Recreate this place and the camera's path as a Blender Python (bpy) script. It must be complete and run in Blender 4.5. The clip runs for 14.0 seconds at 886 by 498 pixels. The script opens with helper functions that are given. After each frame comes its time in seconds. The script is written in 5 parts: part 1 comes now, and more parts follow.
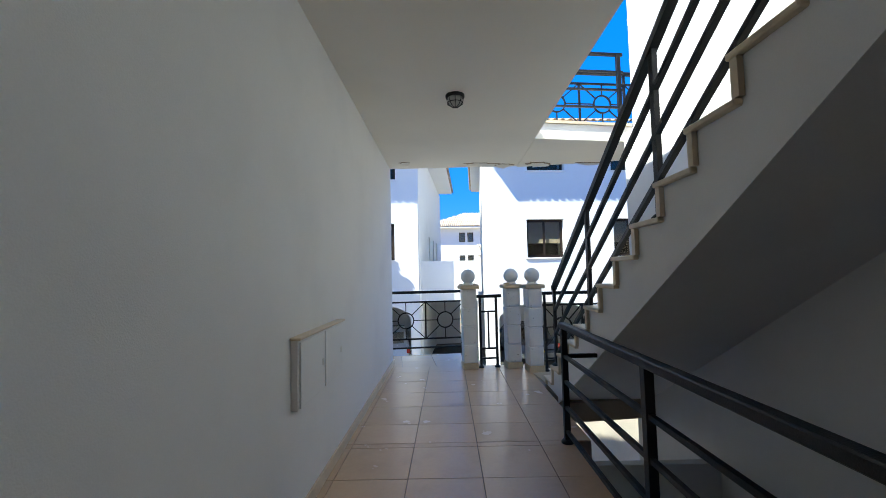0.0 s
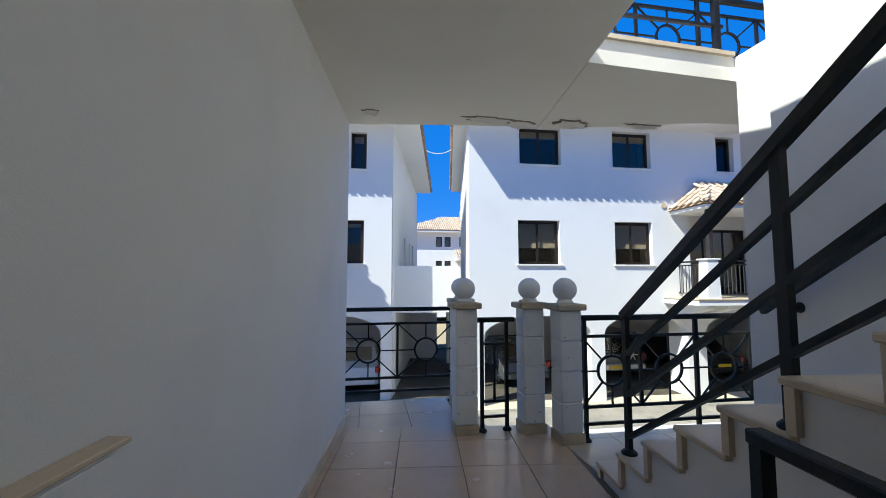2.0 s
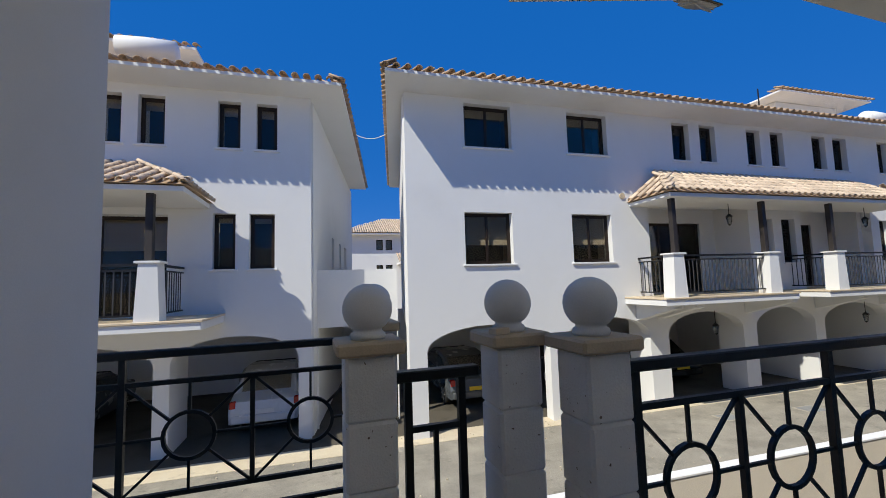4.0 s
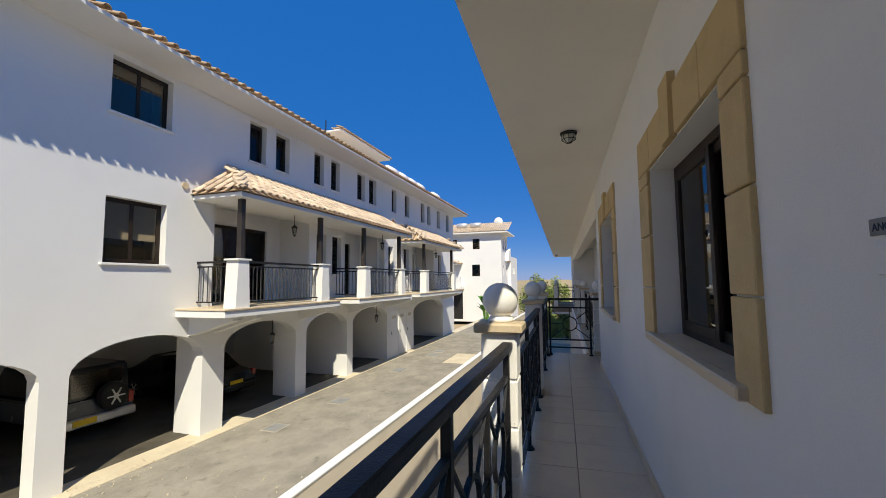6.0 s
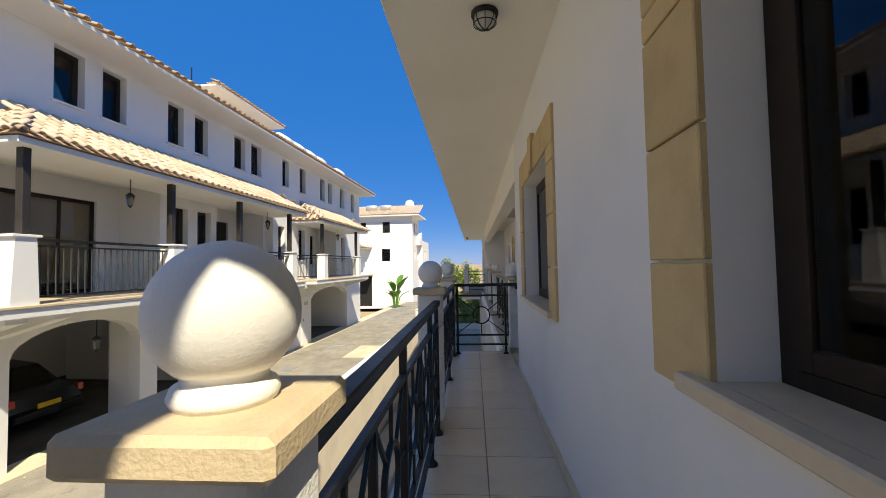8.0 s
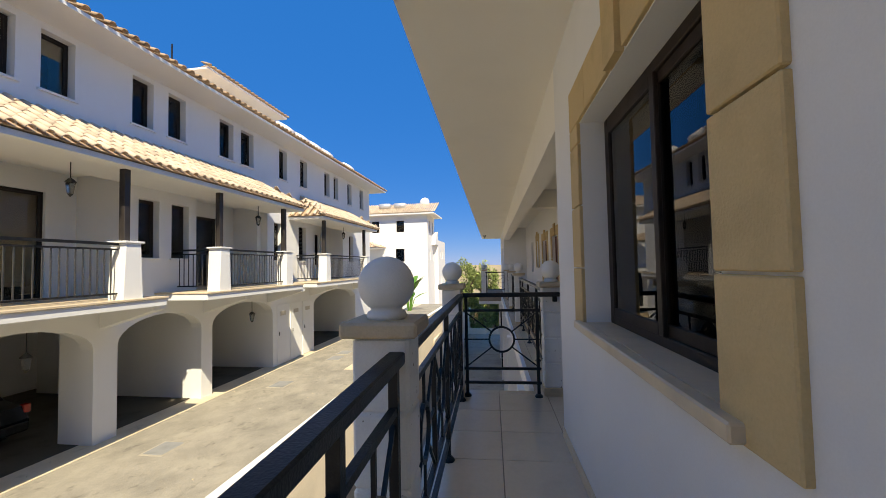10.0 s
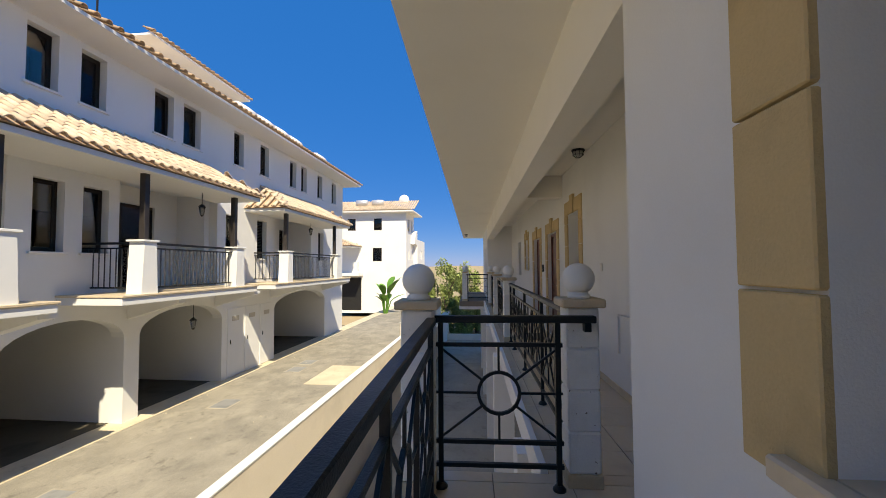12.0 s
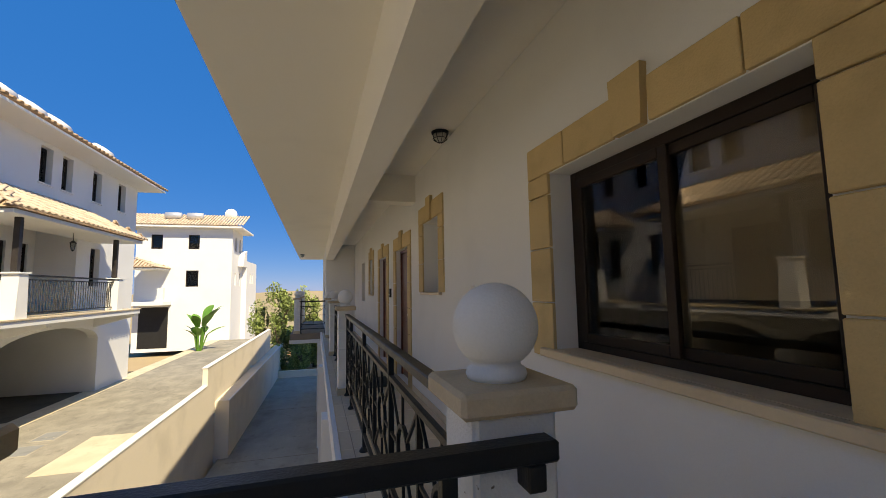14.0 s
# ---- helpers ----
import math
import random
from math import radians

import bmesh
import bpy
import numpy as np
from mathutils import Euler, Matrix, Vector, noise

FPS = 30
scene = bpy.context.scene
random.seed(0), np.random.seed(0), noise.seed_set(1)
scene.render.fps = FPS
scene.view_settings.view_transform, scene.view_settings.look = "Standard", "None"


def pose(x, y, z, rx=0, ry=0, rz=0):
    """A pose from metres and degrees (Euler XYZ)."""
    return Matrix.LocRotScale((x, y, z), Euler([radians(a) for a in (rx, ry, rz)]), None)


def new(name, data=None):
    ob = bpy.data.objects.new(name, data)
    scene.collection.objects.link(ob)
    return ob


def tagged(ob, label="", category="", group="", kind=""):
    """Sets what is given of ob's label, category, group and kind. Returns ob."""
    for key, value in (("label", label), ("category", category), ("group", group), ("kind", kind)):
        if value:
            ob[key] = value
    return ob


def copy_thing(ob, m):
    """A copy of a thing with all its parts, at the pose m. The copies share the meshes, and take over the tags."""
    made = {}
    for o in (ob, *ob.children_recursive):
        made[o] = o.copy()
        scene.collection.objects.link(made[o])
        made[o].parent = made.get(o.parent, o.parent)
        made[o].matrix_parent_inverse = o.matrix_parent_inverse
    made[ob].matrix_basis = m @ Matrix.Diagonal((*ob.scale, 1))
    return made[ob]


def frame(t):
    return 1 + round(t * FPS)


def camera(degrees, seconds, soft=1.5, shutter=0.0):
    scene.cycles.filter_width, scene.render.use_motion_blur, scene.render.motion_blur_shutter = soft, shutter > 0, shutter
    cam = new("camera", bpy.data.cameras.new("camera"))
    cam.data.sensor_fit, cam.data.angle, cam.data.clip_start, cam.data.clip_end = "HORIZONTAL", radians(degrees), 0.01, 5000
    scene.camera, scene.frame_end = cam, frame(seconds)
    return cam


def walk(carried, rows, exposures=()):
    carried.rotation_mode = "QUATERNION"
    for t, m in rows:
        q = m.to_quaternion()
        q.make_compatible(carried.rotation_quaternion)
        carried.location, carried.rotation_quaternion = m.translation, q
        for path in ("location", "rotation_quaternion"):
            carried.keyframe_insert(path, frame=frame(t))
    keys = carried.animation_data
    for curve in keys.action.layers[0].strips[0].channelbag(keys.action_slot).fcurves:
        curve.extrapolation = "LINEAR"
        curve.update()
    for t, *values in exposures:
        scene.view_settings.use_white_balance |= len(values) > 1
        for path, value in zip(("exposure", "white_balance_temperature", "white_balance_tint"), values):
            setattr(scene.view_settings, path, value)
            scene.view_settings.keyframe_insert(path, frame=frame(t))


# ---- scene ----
cam = camera(94.34, 14.0, soft=0.8)
# seconds, place in metres, turn in degrees
ROWS = [
    (0.0, -0.022, 0.006, 1.359, 93.49, 1.26, -4.55),
    (0.5, -0.026, 0.563, 1.384, 94.22, -0.39, -7.77),
    (1.0, -0.019, 1.097, 1.401, 94.77, 0.10, -9.61),
    (1.5, 0.033, 1.607, 1.405, 94.82, 0.71, -9.72),
    (2.0, 0.065, 2.134, 1.404, 94.24, 0.04, -8.13),
    (4.5, 0.943, 4.560, 1.415, 95.02, 3.49, -23.11),
    (5.0, 1.255, 4.817, 1.417, 95.06, 3.84, -39.89),
    (5.5, 1.462, 5.046, 1.421, 94.57, 1.88, -54.57),
    (6.0, 1.710, 5.218, 1.432, 94.47, 0.53, -71.60),
    (6.5, 2.083, 5.259, 1.425, 93.89, 0.43, -83.67),
    (7.0, 2.502, 5.280, 1.401, 92.73, 1.23, -85.00),
    (9.5, 5.237, 5.300, 1.370, 92.01, 0.67, -81.03),
    (10.0, 5.624, 5.345, 1.378, 92.40, 1.14, -81.02),
    (10.5, 6.052, 5.388, 1.376, 92.62, 1.57, -81.04),
    (11.0, 6.474, 5.422, 1.391, 92.84, 0.57, -82.25),
    (11.5, 6.904, 5.430, 1.394, 92.17, 0.92, -83.76),
    (12.0, 7.364, 5.492, 1.401, 92.43, 0.29, -83.76),
    (12.5, 7.777, 5.493, 1.410, 93.65, 1.37, -86.21),
    (13.0, 8.299, 5.457, 1.411, 94.15, 0.98, -87.53),
    (13.5, 8.773, 5.444, 1.412, 94.86, 0.56, -93.80),
    (14.0, 9.226, 5.284, 1.405, 95.57, 0.98, -104.98),
]
STOPS = [(0.0, 1.6, 6300, -3), (1.0, 1.26, 6250, 0), (2.0, 0.95, 6330, 0), (4.5, 0.24, 6850, 5), (5.5, 0.3, 7200, 4), (7.0, 0.74, 8000, 3), (11.0, 0.84, 8350, 4), (13.0, 0.68, 8600, 4), (14.0, 0.8, 9000, 4)]
walk(cam, [(t, pose(x, y, z, a, b, c)) for t, x, y, z, a, b, c in ROWS], STOPS)

# ---- daylight ----
SUN = Vector((1.78, 0.95, -2.34)).normalized()
sun = new("sun", bpy.data.lights.new("sun", "SUN"))
sun.data.energy, sun.data.angle, sun.data.color = 4.0, radians(0.53), (1.0, 0.95, 0.88)
sun.rotation_euler = SUN.to_track_quat("-Z", "Y").to_euler()
sky_world = bpy.data.worlds.new("sky")
scene.world = sky_world
sky_world.use_nodes = True
sky = sky_world.node_tree.nodes.new("ShaderNodeTexSky")
sky.sky_type, sky.sun_disc = "NISHITA", False
sky.sun_elevation = math.asin(-SUN.z)
sky.sun_rotation = math.atan2(-SUN.x, -SUN.y)
sky.altitude, sky.air_density, sky.dust_density, sky.ozone_density = 900, 0.85, 0.0, 1.6
back = sky_world.node_tree.nodes["Background"]
back.inputs["Strength"].default_value = 0.102
deep = sky_world.node_tree.nodes.new("ShaderNodeHueSaturation")
deep.inputs["Saturation"].default_value, deep.inputs["Value"].default_value = 1.3, 1.0
cool = sky_world.node_tree.nodes.new("ShaderNodeMix")
cool.data_type, cool.blend_type = "RGBA", "MULTIPLY"
cool.inputs["Factor"].default_value, cool.inputs["B"].default_value = 1.0, (0.96, 0.93, 1.10, 1)
sky_world.node_tree.links.new(sky.outputs["Color"], cool.inputs["A"])
sky_world.node_tree.links.new(cool.outputs["Result"], deep.inputs["Color"])
even = sky_world.node_tree.nodes.new("ShaderNodeMix")      # clear even azure under the sky's own gradient
even.data_type = "RGBA"
even.inputs["Factor"].default_value, even.inputs["B"].default_value = 0.8, (0.05, 1.1, 4.5, 1)
sky_world.node_tree.links.new(deep.outputs["Color"], even.inputs["A"])
sky_world.node_tree.links.new(even.outputs["Result"], back.inputs["Color"])


# ---- materials ----
def material(name, color, rough=0.8, metal=0.0, vary=0.06, scale=3.0, fine=60.0, bump=0.15, second=None, spread=0.0, spec=0.5, piece=0.0, grain=0.5, specks=0.0, dust=None):
    """Two-scale mottled surface; second: a stain colour laid on by coarse noise; dust: streaks and grit along x."""
    m = bpy.data.materials.new(name)
    m.use_nodes = True
    nt = m.node_tree
    bsdf = nt.nodes["Principled BSDF"]
    bsdf.inputs["Roughness"].default_value, bsdf.inputs["Metallic"].default_value = rough, metal
    bsdf.inputs["Specular IOR Level"].default_value = spec
    co = nt.nodes.new("ShaderNodeTexCoord")
    big, small = nt.nodes.new("ShaderNodeTexNoise"), nt.nodes.new("ShaderNodeTexNoise")
    geo = nt.nodes.new("ShaderNodeNewGeometry")
    for n, s, d in ((big, scale, 6.0), (small, fine, 4.0)):
        n.inputs["Scale"].default_value, n.inputs["Detail"].default_value = s, d
        nt.links.new(geo.outputs["Position"], n.inputs["Vector"])
    mix = nt.nodes.new("ShaderNodeMix")
    mix.data_type, mix.blend_type = "RGBA", "MIX"
    ramp = nt.nodes.new("ShaderNodeMapRange")
    ramp.inputs["From Min"].default_value, ramp.inputs["From Max"].default_value = 0.5 - spread * 0.5, 0.75 - spread * 0.3
    nt.links.new(big.outputs["Fac"], ramp.inputs["Value"])
    nt.links.new(ramp.outputs["Result"], mix.inputs["Factor"])
    dark = second or tuple(c * (1 - vary * 2) for c in color)
    mix.inputs["A"].default_value, mix.inputs["B"].default_value = (*color, 1), (*dark, 1)
    hsv = nt.nodes.new("ShaderNodeHueSaturation")
    nt.links.new(mix.outputs["Result"], hsv.inputs["Color"])
    val = nt.nodes.new("ShaderNodeMapRange")
    val.inputs["To Min"].default_value, val.inputs["To Max"].default_value = 1 - vary * grain * 2, 1 + vary * grain * 2
    nt.links.new(small.outputs["Fac"], val.inputs["Value"])
    out = val.outputs["Result"]
    if piece:
        info, rnd, mul = nt.nodes.new("ShaderNodeObjectInfo"), nt.nodes.new("ShaderNodeMapRange"), nt.nodes.new("ShaderNodeMath")
        add = nt.nodes.new("ShaderNodeMath")
        add.operation = "ADD"
        fr = nt.nodes.new("ShaderNodeMath")
        fr.operation = "FRACT"
        nt.links.new(info.outputs["Random"], add.inputs[0])
        nt.links.new(geo.outputs["Random Per Island"], add.inputs[1])
        nt.links.new(add.outputs[0], fr.inputs[0])
        rnd.inputs["To Min"].default_value, rnd.inputs["To Max"].default_value = 1 - piece, 1 + piece
        nt.links.new(fr.outputs[0], rnd.inputs["Value"])
        mul.operation = "MULTIPLY"
        nt.links.new(rnd.outputs["Result"], mul.inputs[0])
        nt.links.new(out, mul.inputs[1])
        out = mul.outputs[0]
    nt.links.new(out, hsv.inputs["Value"])
    colour = hsv.outputs["Color"]
    if dust:
        for stretch, lo, hi, tone, much in (((1.3, 2.0, 1.0), 0.48, 0.72, dust, 0.55), ((3.2, 3.8, 1.0), 0.58, 0.70, tuple(c * 0.55 for c in color), 0.6), ((26.0, 26.0, 26.0), 0.64, 0.70, tuple(min(0.8, c * 1.5) for c in dust), 0.5)):
            way, blot, rise, lay_on = (nt.nodes.new("ShaderNode" + k) for k in ("Mapping", "TexNoise", "MapRange", "Mix"))
            way.inputs["Scale"].default_value = stretch
            blot.inputs["Scale"].default_value, blot.inputs["Detail"].default_value, blot.inputs["Roughness"].default_value = 1.0, 7.0, 0.65
            rise.inputs["From Min"].default_value, rise.inputs["From Max"].default_value, rise.inputs["To Max"].default_value = lo, hi, much
            lay_on.data_type = "RGBA"
            nt.links.new(geo.outputs["Position"], way.inputs["Vector"])
            nt.links.new(way.outputs["Vector"], blot.inputs["Vector"])
            nt.links.new(blot.outputs["Fac"], rise.inputs["Value"])
            nt.links.new(rise.outputs["Result"], lay_on.inputs["Factor"])
            nt.links.new(colour, lay_on.inputs["A"])
            lay_on.inputs["B"].default_value = (*tone, 1)
            colour = lay_on.outputs["Result"]
    if specks:
        pits, cut, pit = nt.nodes.new("ShaderNodeTexNoise"), nt.nodes.new("ShaderNodeMapRange"), nt.nodes.new("ShaderNodeMix")
        pits.inputs["Scale"].default_value, pits.inputs["Detail"].default_value = 38.0, 2.0
        nt.links.new(geo.outputs["Position"], pits.inputs["Vector"])
        cut.inputs["From Min"].default_value, cut.inputs["From Max"].default_value = specks, specks + 0.03
        nt.links.new(pits.outputs["Fac"], cut.inputs["Value"])
        pit.data_type = "RGBA"
        nt.links.new(cut.outputs["Result"], pit.inputs["Factor"])
        nt.links.new(colour, pit.inputs["A"])
        pit.inputs["B"].default_value = (0.16, 0.13, 0.10, 1)
        colour = pit.outputs["Result"]
    nt.links.new(colour, bsdf.inputs["Base Color"])
    rr = nt.nodes.new("ShaderNodeMapRange")
    rr.inputs["To Min"].default_value, rr.inputs["To Max"].default_value = max(0.02, rough - 0.1), min(1, rough + 0.1)
    nt.links.new(big.outputs["Fac"], rr.inputs["Value"])
    nt.links.new(rr.outputs["Result"], bsdf.inputs["Roughness"])
    if bump:
        b = nt.nodes.new("ShaderNodeBump")
        b.inputs["Strength"].default_value, b.inputs["Distance"].default_value = bump, 0.01
        nt.links.new(small.outputs["Fac"], b.inputs["Height"])
        nt.links.new(b.outputs["Normal"], bsdf.inputs["Normal"])
    return m


WHITE = material("white_stucco", (0.80, 0.79, 0.77), 0.9, vary=0.035, scale=1.3, fine=180, bump=0.10, spec=0.2)
CEILING = material("ceiling_paint", (0.88, 0.84, 0.76), 0.9, vary=0.03, scale=0.9, fine=220, bump=0.12, spec=0.2)
FACADE = material("facade_stucco", (0.78, 0.78, 0.77), 0.9, vary=0.025, scale=0.7, fine=90, bump=0.2, spec=0.2)
BALL = material("cast_white_ball", (0.80, 0.79, 0.76), 0.85, vary=0.05, scale=4, fine=150, bump=0.12, spec=0.2)
POSTWHITE = material("pitted_white_block", (0.80, 0.79, 0.76), 0.88, vary=0.06, scale=5, fine=130, bump=0.35, spec=0.2, specks=0.72)
STONE = material("yellow_sandstone", (0.62, 0.46, 0.24), 0.85, vary=0.08, scale=5, fine=120, bump=0.3, piece=0.06, spec=0.2)
CAP = material("beige_cap_stone", (0.58, 0.47, 0.32), 0.75, vary=0.1, scale=6, fine=120, bump=0.25, spec=0.3)
MARBLE = material("beige_marble", (0.66, 0.54, 0.38), 0.4, vary=0.07, scale=5, fine=50, bump=0.05)
TILE = material("beige_floor_tile", (0.63, 0.44, 0.28), 0.24, vary=0.05, scale=4, fine=30, bump=0.03, piece=0.04)
TILE_PALE = material("pale_floor_tile", (0.70, 0.58, 0.43), 0.22, vary=0.05, scale=4, fine=30, bump=0.03, piece=0.04)
GROUT = material("grout", (0.26, 0.21, 0.16), 0.9, vary=0.1)
IRON = material("black_painted_iron", (0.012, 0.012, 0.013), 0.45, vary=0.2, scale=8, fine=150, bump=0.2, spec=0.35)
FRAME = material("dark_brown_aluminium", (0.026, 0.016, 0.011), 0.5, vary=0.15, scale=6, fine=150, bump=0.05, spec=0.25)
DARKWOOD = material("dark_post_wood", (0.03, 0.024, 0.022), 0.6, vary=0.2, scale=5, fine=80, bump=0.2)
DOORWOOD = material("red_brown_door_wood", (0.13, 0.032, 0.014), 0.45, vary=0.2, scale=4, fine=60, bump=0.1)
CLAY = material("clay_roof_tile", (0.72, 0.575, 0.43), 0.9, vary=0.15, scale=2.5, fine=40, bump=0.3, second=(0.56, 0.44, 0.33), spread=0.5, piece=0.16, spec=0.2)
CLAY_DARK = material("dark_tile_edge_and_deck", (0.46, 0.33, 0.22), 0.9, vary=0.2, scale=4, fine=60, bump=0.3, piece=0.2, spec=0.2)
ASPHALT = material("worn_asphalt", (0.24, 0.222, 0.185), 0.95, vary=0.2, scale=1.1, fine=55, bump=0.7, second=(0.34, 0.31, 0.255), spread=0.35, spec=0.2, grain=1.0, dust=(0.44, 0.40, 0.32))
CONCRETE = material("pale_concrete", (0.66, 0.58, 0.43), 0.92, vary=0.12, scale=1.5, fine=60, bump=0.4, second=(0.60, 0.51, 0.37), spread=0.25, spec=0.2, dust=(0.50, 0.42, 0.30))
DRIVE = material("grey_driveway", (0.40, 0.36, 0.29), 0.92, vary=0.14, scale=1.1, fine=60, bump=0.4, spec=0.2, dust=(0.52, 0.46, 0.36))
# stained concrete, darkened further to hold the garages' shade
GARAGE = material("stained_shaded_garage_floor", (0.10, 0.088, 0.07), 0.9, vary=0.2, scale=1.3, fine=50, bump=0.3, spec=0.2)
WALLPINK = material("cream_boundary_wall", (0.82, 0.73, 0.60), 0.92, vary=0.08, scale=1.2, fine=90, bump=0.4, spec=0.2)
FIELD = material("dry_field", (0.46, 0.34, 0.22), 1.0, vary=0.15, scale=0.02, fine=0.3, bump=0.0, second=(0.36, 0.30, 0.17), spread=0.4, spec=0.1)
SOIL = material("orange_soil", (0.40, 0.25, 0.13), 1.0, vary=0.2, scale=2, fine=20, bump=0.5, spec=0.1)
RUBBER = material("rubber", (0.015, 0.015, 0.015), 0.8, vary=0.1)
BLACKPAINT = material("black_car_paint", (0.010, 0.010, 0.012), 0.2, vary=0.05, bump=0)
WHITEPAINT = material("white_car_paint", (0.75, 0.75, 0.75), 0.25, vary=0.02, bump=0)
GREYPAINT = material("grey_car_paint", (0.09, 0.10, 0.11), 0.25, vary=0.05, bump=0)
REDLENS = material("red_lamp_lens", (0.5, 0.015, 0.01), 0.2, vary=0.05, bump=0)
ALLOY = material("alloy_rim", (0.7, 0.7, 0.7), 0.35, 0.5, vary=0.05, bump=0)
YELLOW = material("yellow_plate", (0.8, 0.55, 0.03), 0.5, vary=0.03, bump=0)
PALEPLATE = material("white_plate", (0.8, 0.8, 0.78), 0.5, vary=0.03, bump=0)
STEEL = material("grey_cover_steel", (0.27, 0.27, 0.26), 0.7, 0.0, vary=0.15, bump=0.3, fine=30)
LEAF = material("olive_leaf", (0.26, 0.32, 0.09), 0.6, vary=0.25, scale=3, fine=20, bump=0, piece=0.35)
LEAFDARK = material("cypress_leaf", (0.025, 0.045, 0.018), 0.7, vary=0.25, scale=3, fine=20, bump=0, piece=0.35)
BIGLEAF = material("banana_leaf", (0.10, 0.24, 0.03), 0.45, vary=0.2, scale=3, fine=20, bump=0.1, piece=0.2)
BARK = material("bark", (0.16, 0.11, 0.07), 0.95, vary=0.2, bump=0.5)
PLASTIC = material("off_white_plastic", (0.72, 0.69, 0.62), 0.5, vary=0.03, bump=0)
ACMETAL = material("cream_enamel_sheet", (0.66, 0.62, 0.52), 0.45, vary=0.04, bump=0.03)
# black fittings, and the sheets that stand in for unlit interiors
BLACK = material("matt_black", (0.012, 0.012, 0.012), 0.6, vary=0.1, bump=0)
# the unlit look of the interiors is put into this plaster colour
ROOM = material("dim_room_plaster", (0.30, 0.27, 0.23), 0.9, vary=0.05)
BLIND = material("grey_roller_blind", (0.52, 0.48, 0.41), 0.85, vary=0.06, scale=2, fine=80)
RAILGREY = material("grey_balcony_iron", (0.05, 0.05, 0.052), 0.5, vary=0.15, bump=0.1)


def glass(name, color, rough, mixin):
    m = bpy.data.materials.new(name)
    m.use_nodes = True
    nt = m.node_tree
    nt.nodes.remove(nt.nodes["Principled BSDF"])
    out = nt.nodes["Material Output"]
    gloss, clear, mix, fres = (nt.nodes.new("ShaderNode" + k) for k in ("BsdfGlossy", "BsdfTransparent", "MixShader", "Fresnel"))
    gloss.inputs["Roughness"].default_value = rough
    clear.inputs["Color"].default_value = (*color, 1)
    fres.inputs["IOR"].default_value = mixin
    nt.links.new(fres.outputs[0], mix.inputs[0])
    nt.links.new(clear.outputs[0], mix.inputs[1])
    nt.links.new(gloss.outputs[0], mix.inputs[2])
    nt.links.new(mix.outputs[0], out.inputs["Surface"])
    return m


GLASS = glass("tinted_window_glass", (0.84, 0.80, 0.72), 0.0, 1.45)
LAMPGLASS = glass("frosted_lamp_glass", (0.75, 0.75, 0.72), 0.2, 1.5)
FROSTED = material("frosted_bowl_glass", (0.55, 0.55, 0.50), 0.25, vary=0.05, bump=0)
NAVY = material("dark_blue_lettering", (0.015, 0.02, 0.05), 0.6, vary=0.05, bump=0)
BARE = material("bare_plaster", (0.36, 0.28, 0.20), 0.95, vary=0.2, scale=12, fine=90, bump=0.4)


# ---- mesh helpers ----
def box(bm, x0, y0, z0, x1, y1, z1, bevel=0.0):
    vs = [bm.verts.new((x, y, z)) for x in (x0, x1) for y in (y0, y1) for z in (z0, z1)]
    fs = [bm.faces.new([vs[i] for i in q]) for q in ((0, 1, 3, 2), (4, 6, 7, 5), (0, 4, 5, 1), (2, 3, 7, 6), (0, 2, 6, 4), (1, 5, 7, 3))]
    if bevel:
        es = list({e for f in fs for e in f.edges})
        bmesh.ops.bevel(bm, geom=es, offset=bevel, segments=1, affect="EDGES")
    return bm


def bar(bm, a, b, w, d=None, up=(0, 0, 1)):
    """A square bar from a to b, w wide and d deep."""
    a, b, d = Vector(a), Vector(b), d or w
    t = (b - a).normalized()
    u = Vector(up)
    if abs(t.dot(u)) > 0.95:
        u = Vector((1, 0, 0)) if abs(t.x) < 0.9 else Vector((0, 1, 0))
    s = t.cross(u).normalized()
    n = s.cross(t).normalized()
    rings = [[bm.verts.new(p + s * (i * w / 2) + n * (j * d / 2)) for i, j in ((-1, -1), (1, -1), (1, 1), (-1, 1))] for p in (a, b)]
    for k in range(4):
        bm.faces.new((rings[0][k], rings[0][(k + 1) % 4], rings[1][(k + 1) % 4], rings[1][k]))
    bm.faces.new(rings[0][::-1])
    bm.faces.new(rings[1])
    return bm


def lathe(bm, profile, centre=(0, 0, 0), n=20, axis="z", smooth=True):
    """Turn a profile of (radius, height) round an axis through centre."""
    c = Vector(centre)
    rings = []
    for r, h in profile:
        ring = []
        for k in range(n):
            a = 2 * math.pi * k / n
            p = (r * math.cos(a), r * math.sin(a), h)
            p = p if axis == "z" else ((h, p[0], p[1]) if axis == "x" else (p[0], h, p[1]))
            ring.append(bm.verts.new(c + Vector(p)))
        rings.append(ring)
    for a, b in zip(rings, rings[1:]):
        for k in range(n):
            f = bm.faces.new((a[k], a[(k + 1) % n], b[(k + 1) % n], b[k]))
            f.smooth = smooth
    bm.faces.new(rings[0][::-1])
    bm.faces.new(rings[-1])
    return bm


def prism(bm, pts, axis, a, b):
    """A polygon in the plane across axis, drawn out from a to b."""
    def at(p, v):
        return {"x": (v, p[0], p[1]), "y": (p[0], v, p[1]), "z": (p[0], p[1], v)}[axis]
    lo, hi = [bm.verts.new(at(p, a)) for p in pts], [bm.verts.new(at(p, b)) for p in pts]
    n = len(pts)
    bm.faces.new(lo[::-1])
    bm.faces.new(hi)
    for k in range(n):
        bm.faces.new((lo[k], lo[(k + 1) % n], hi[(k + 1) % n], hi[k]))
    return bm


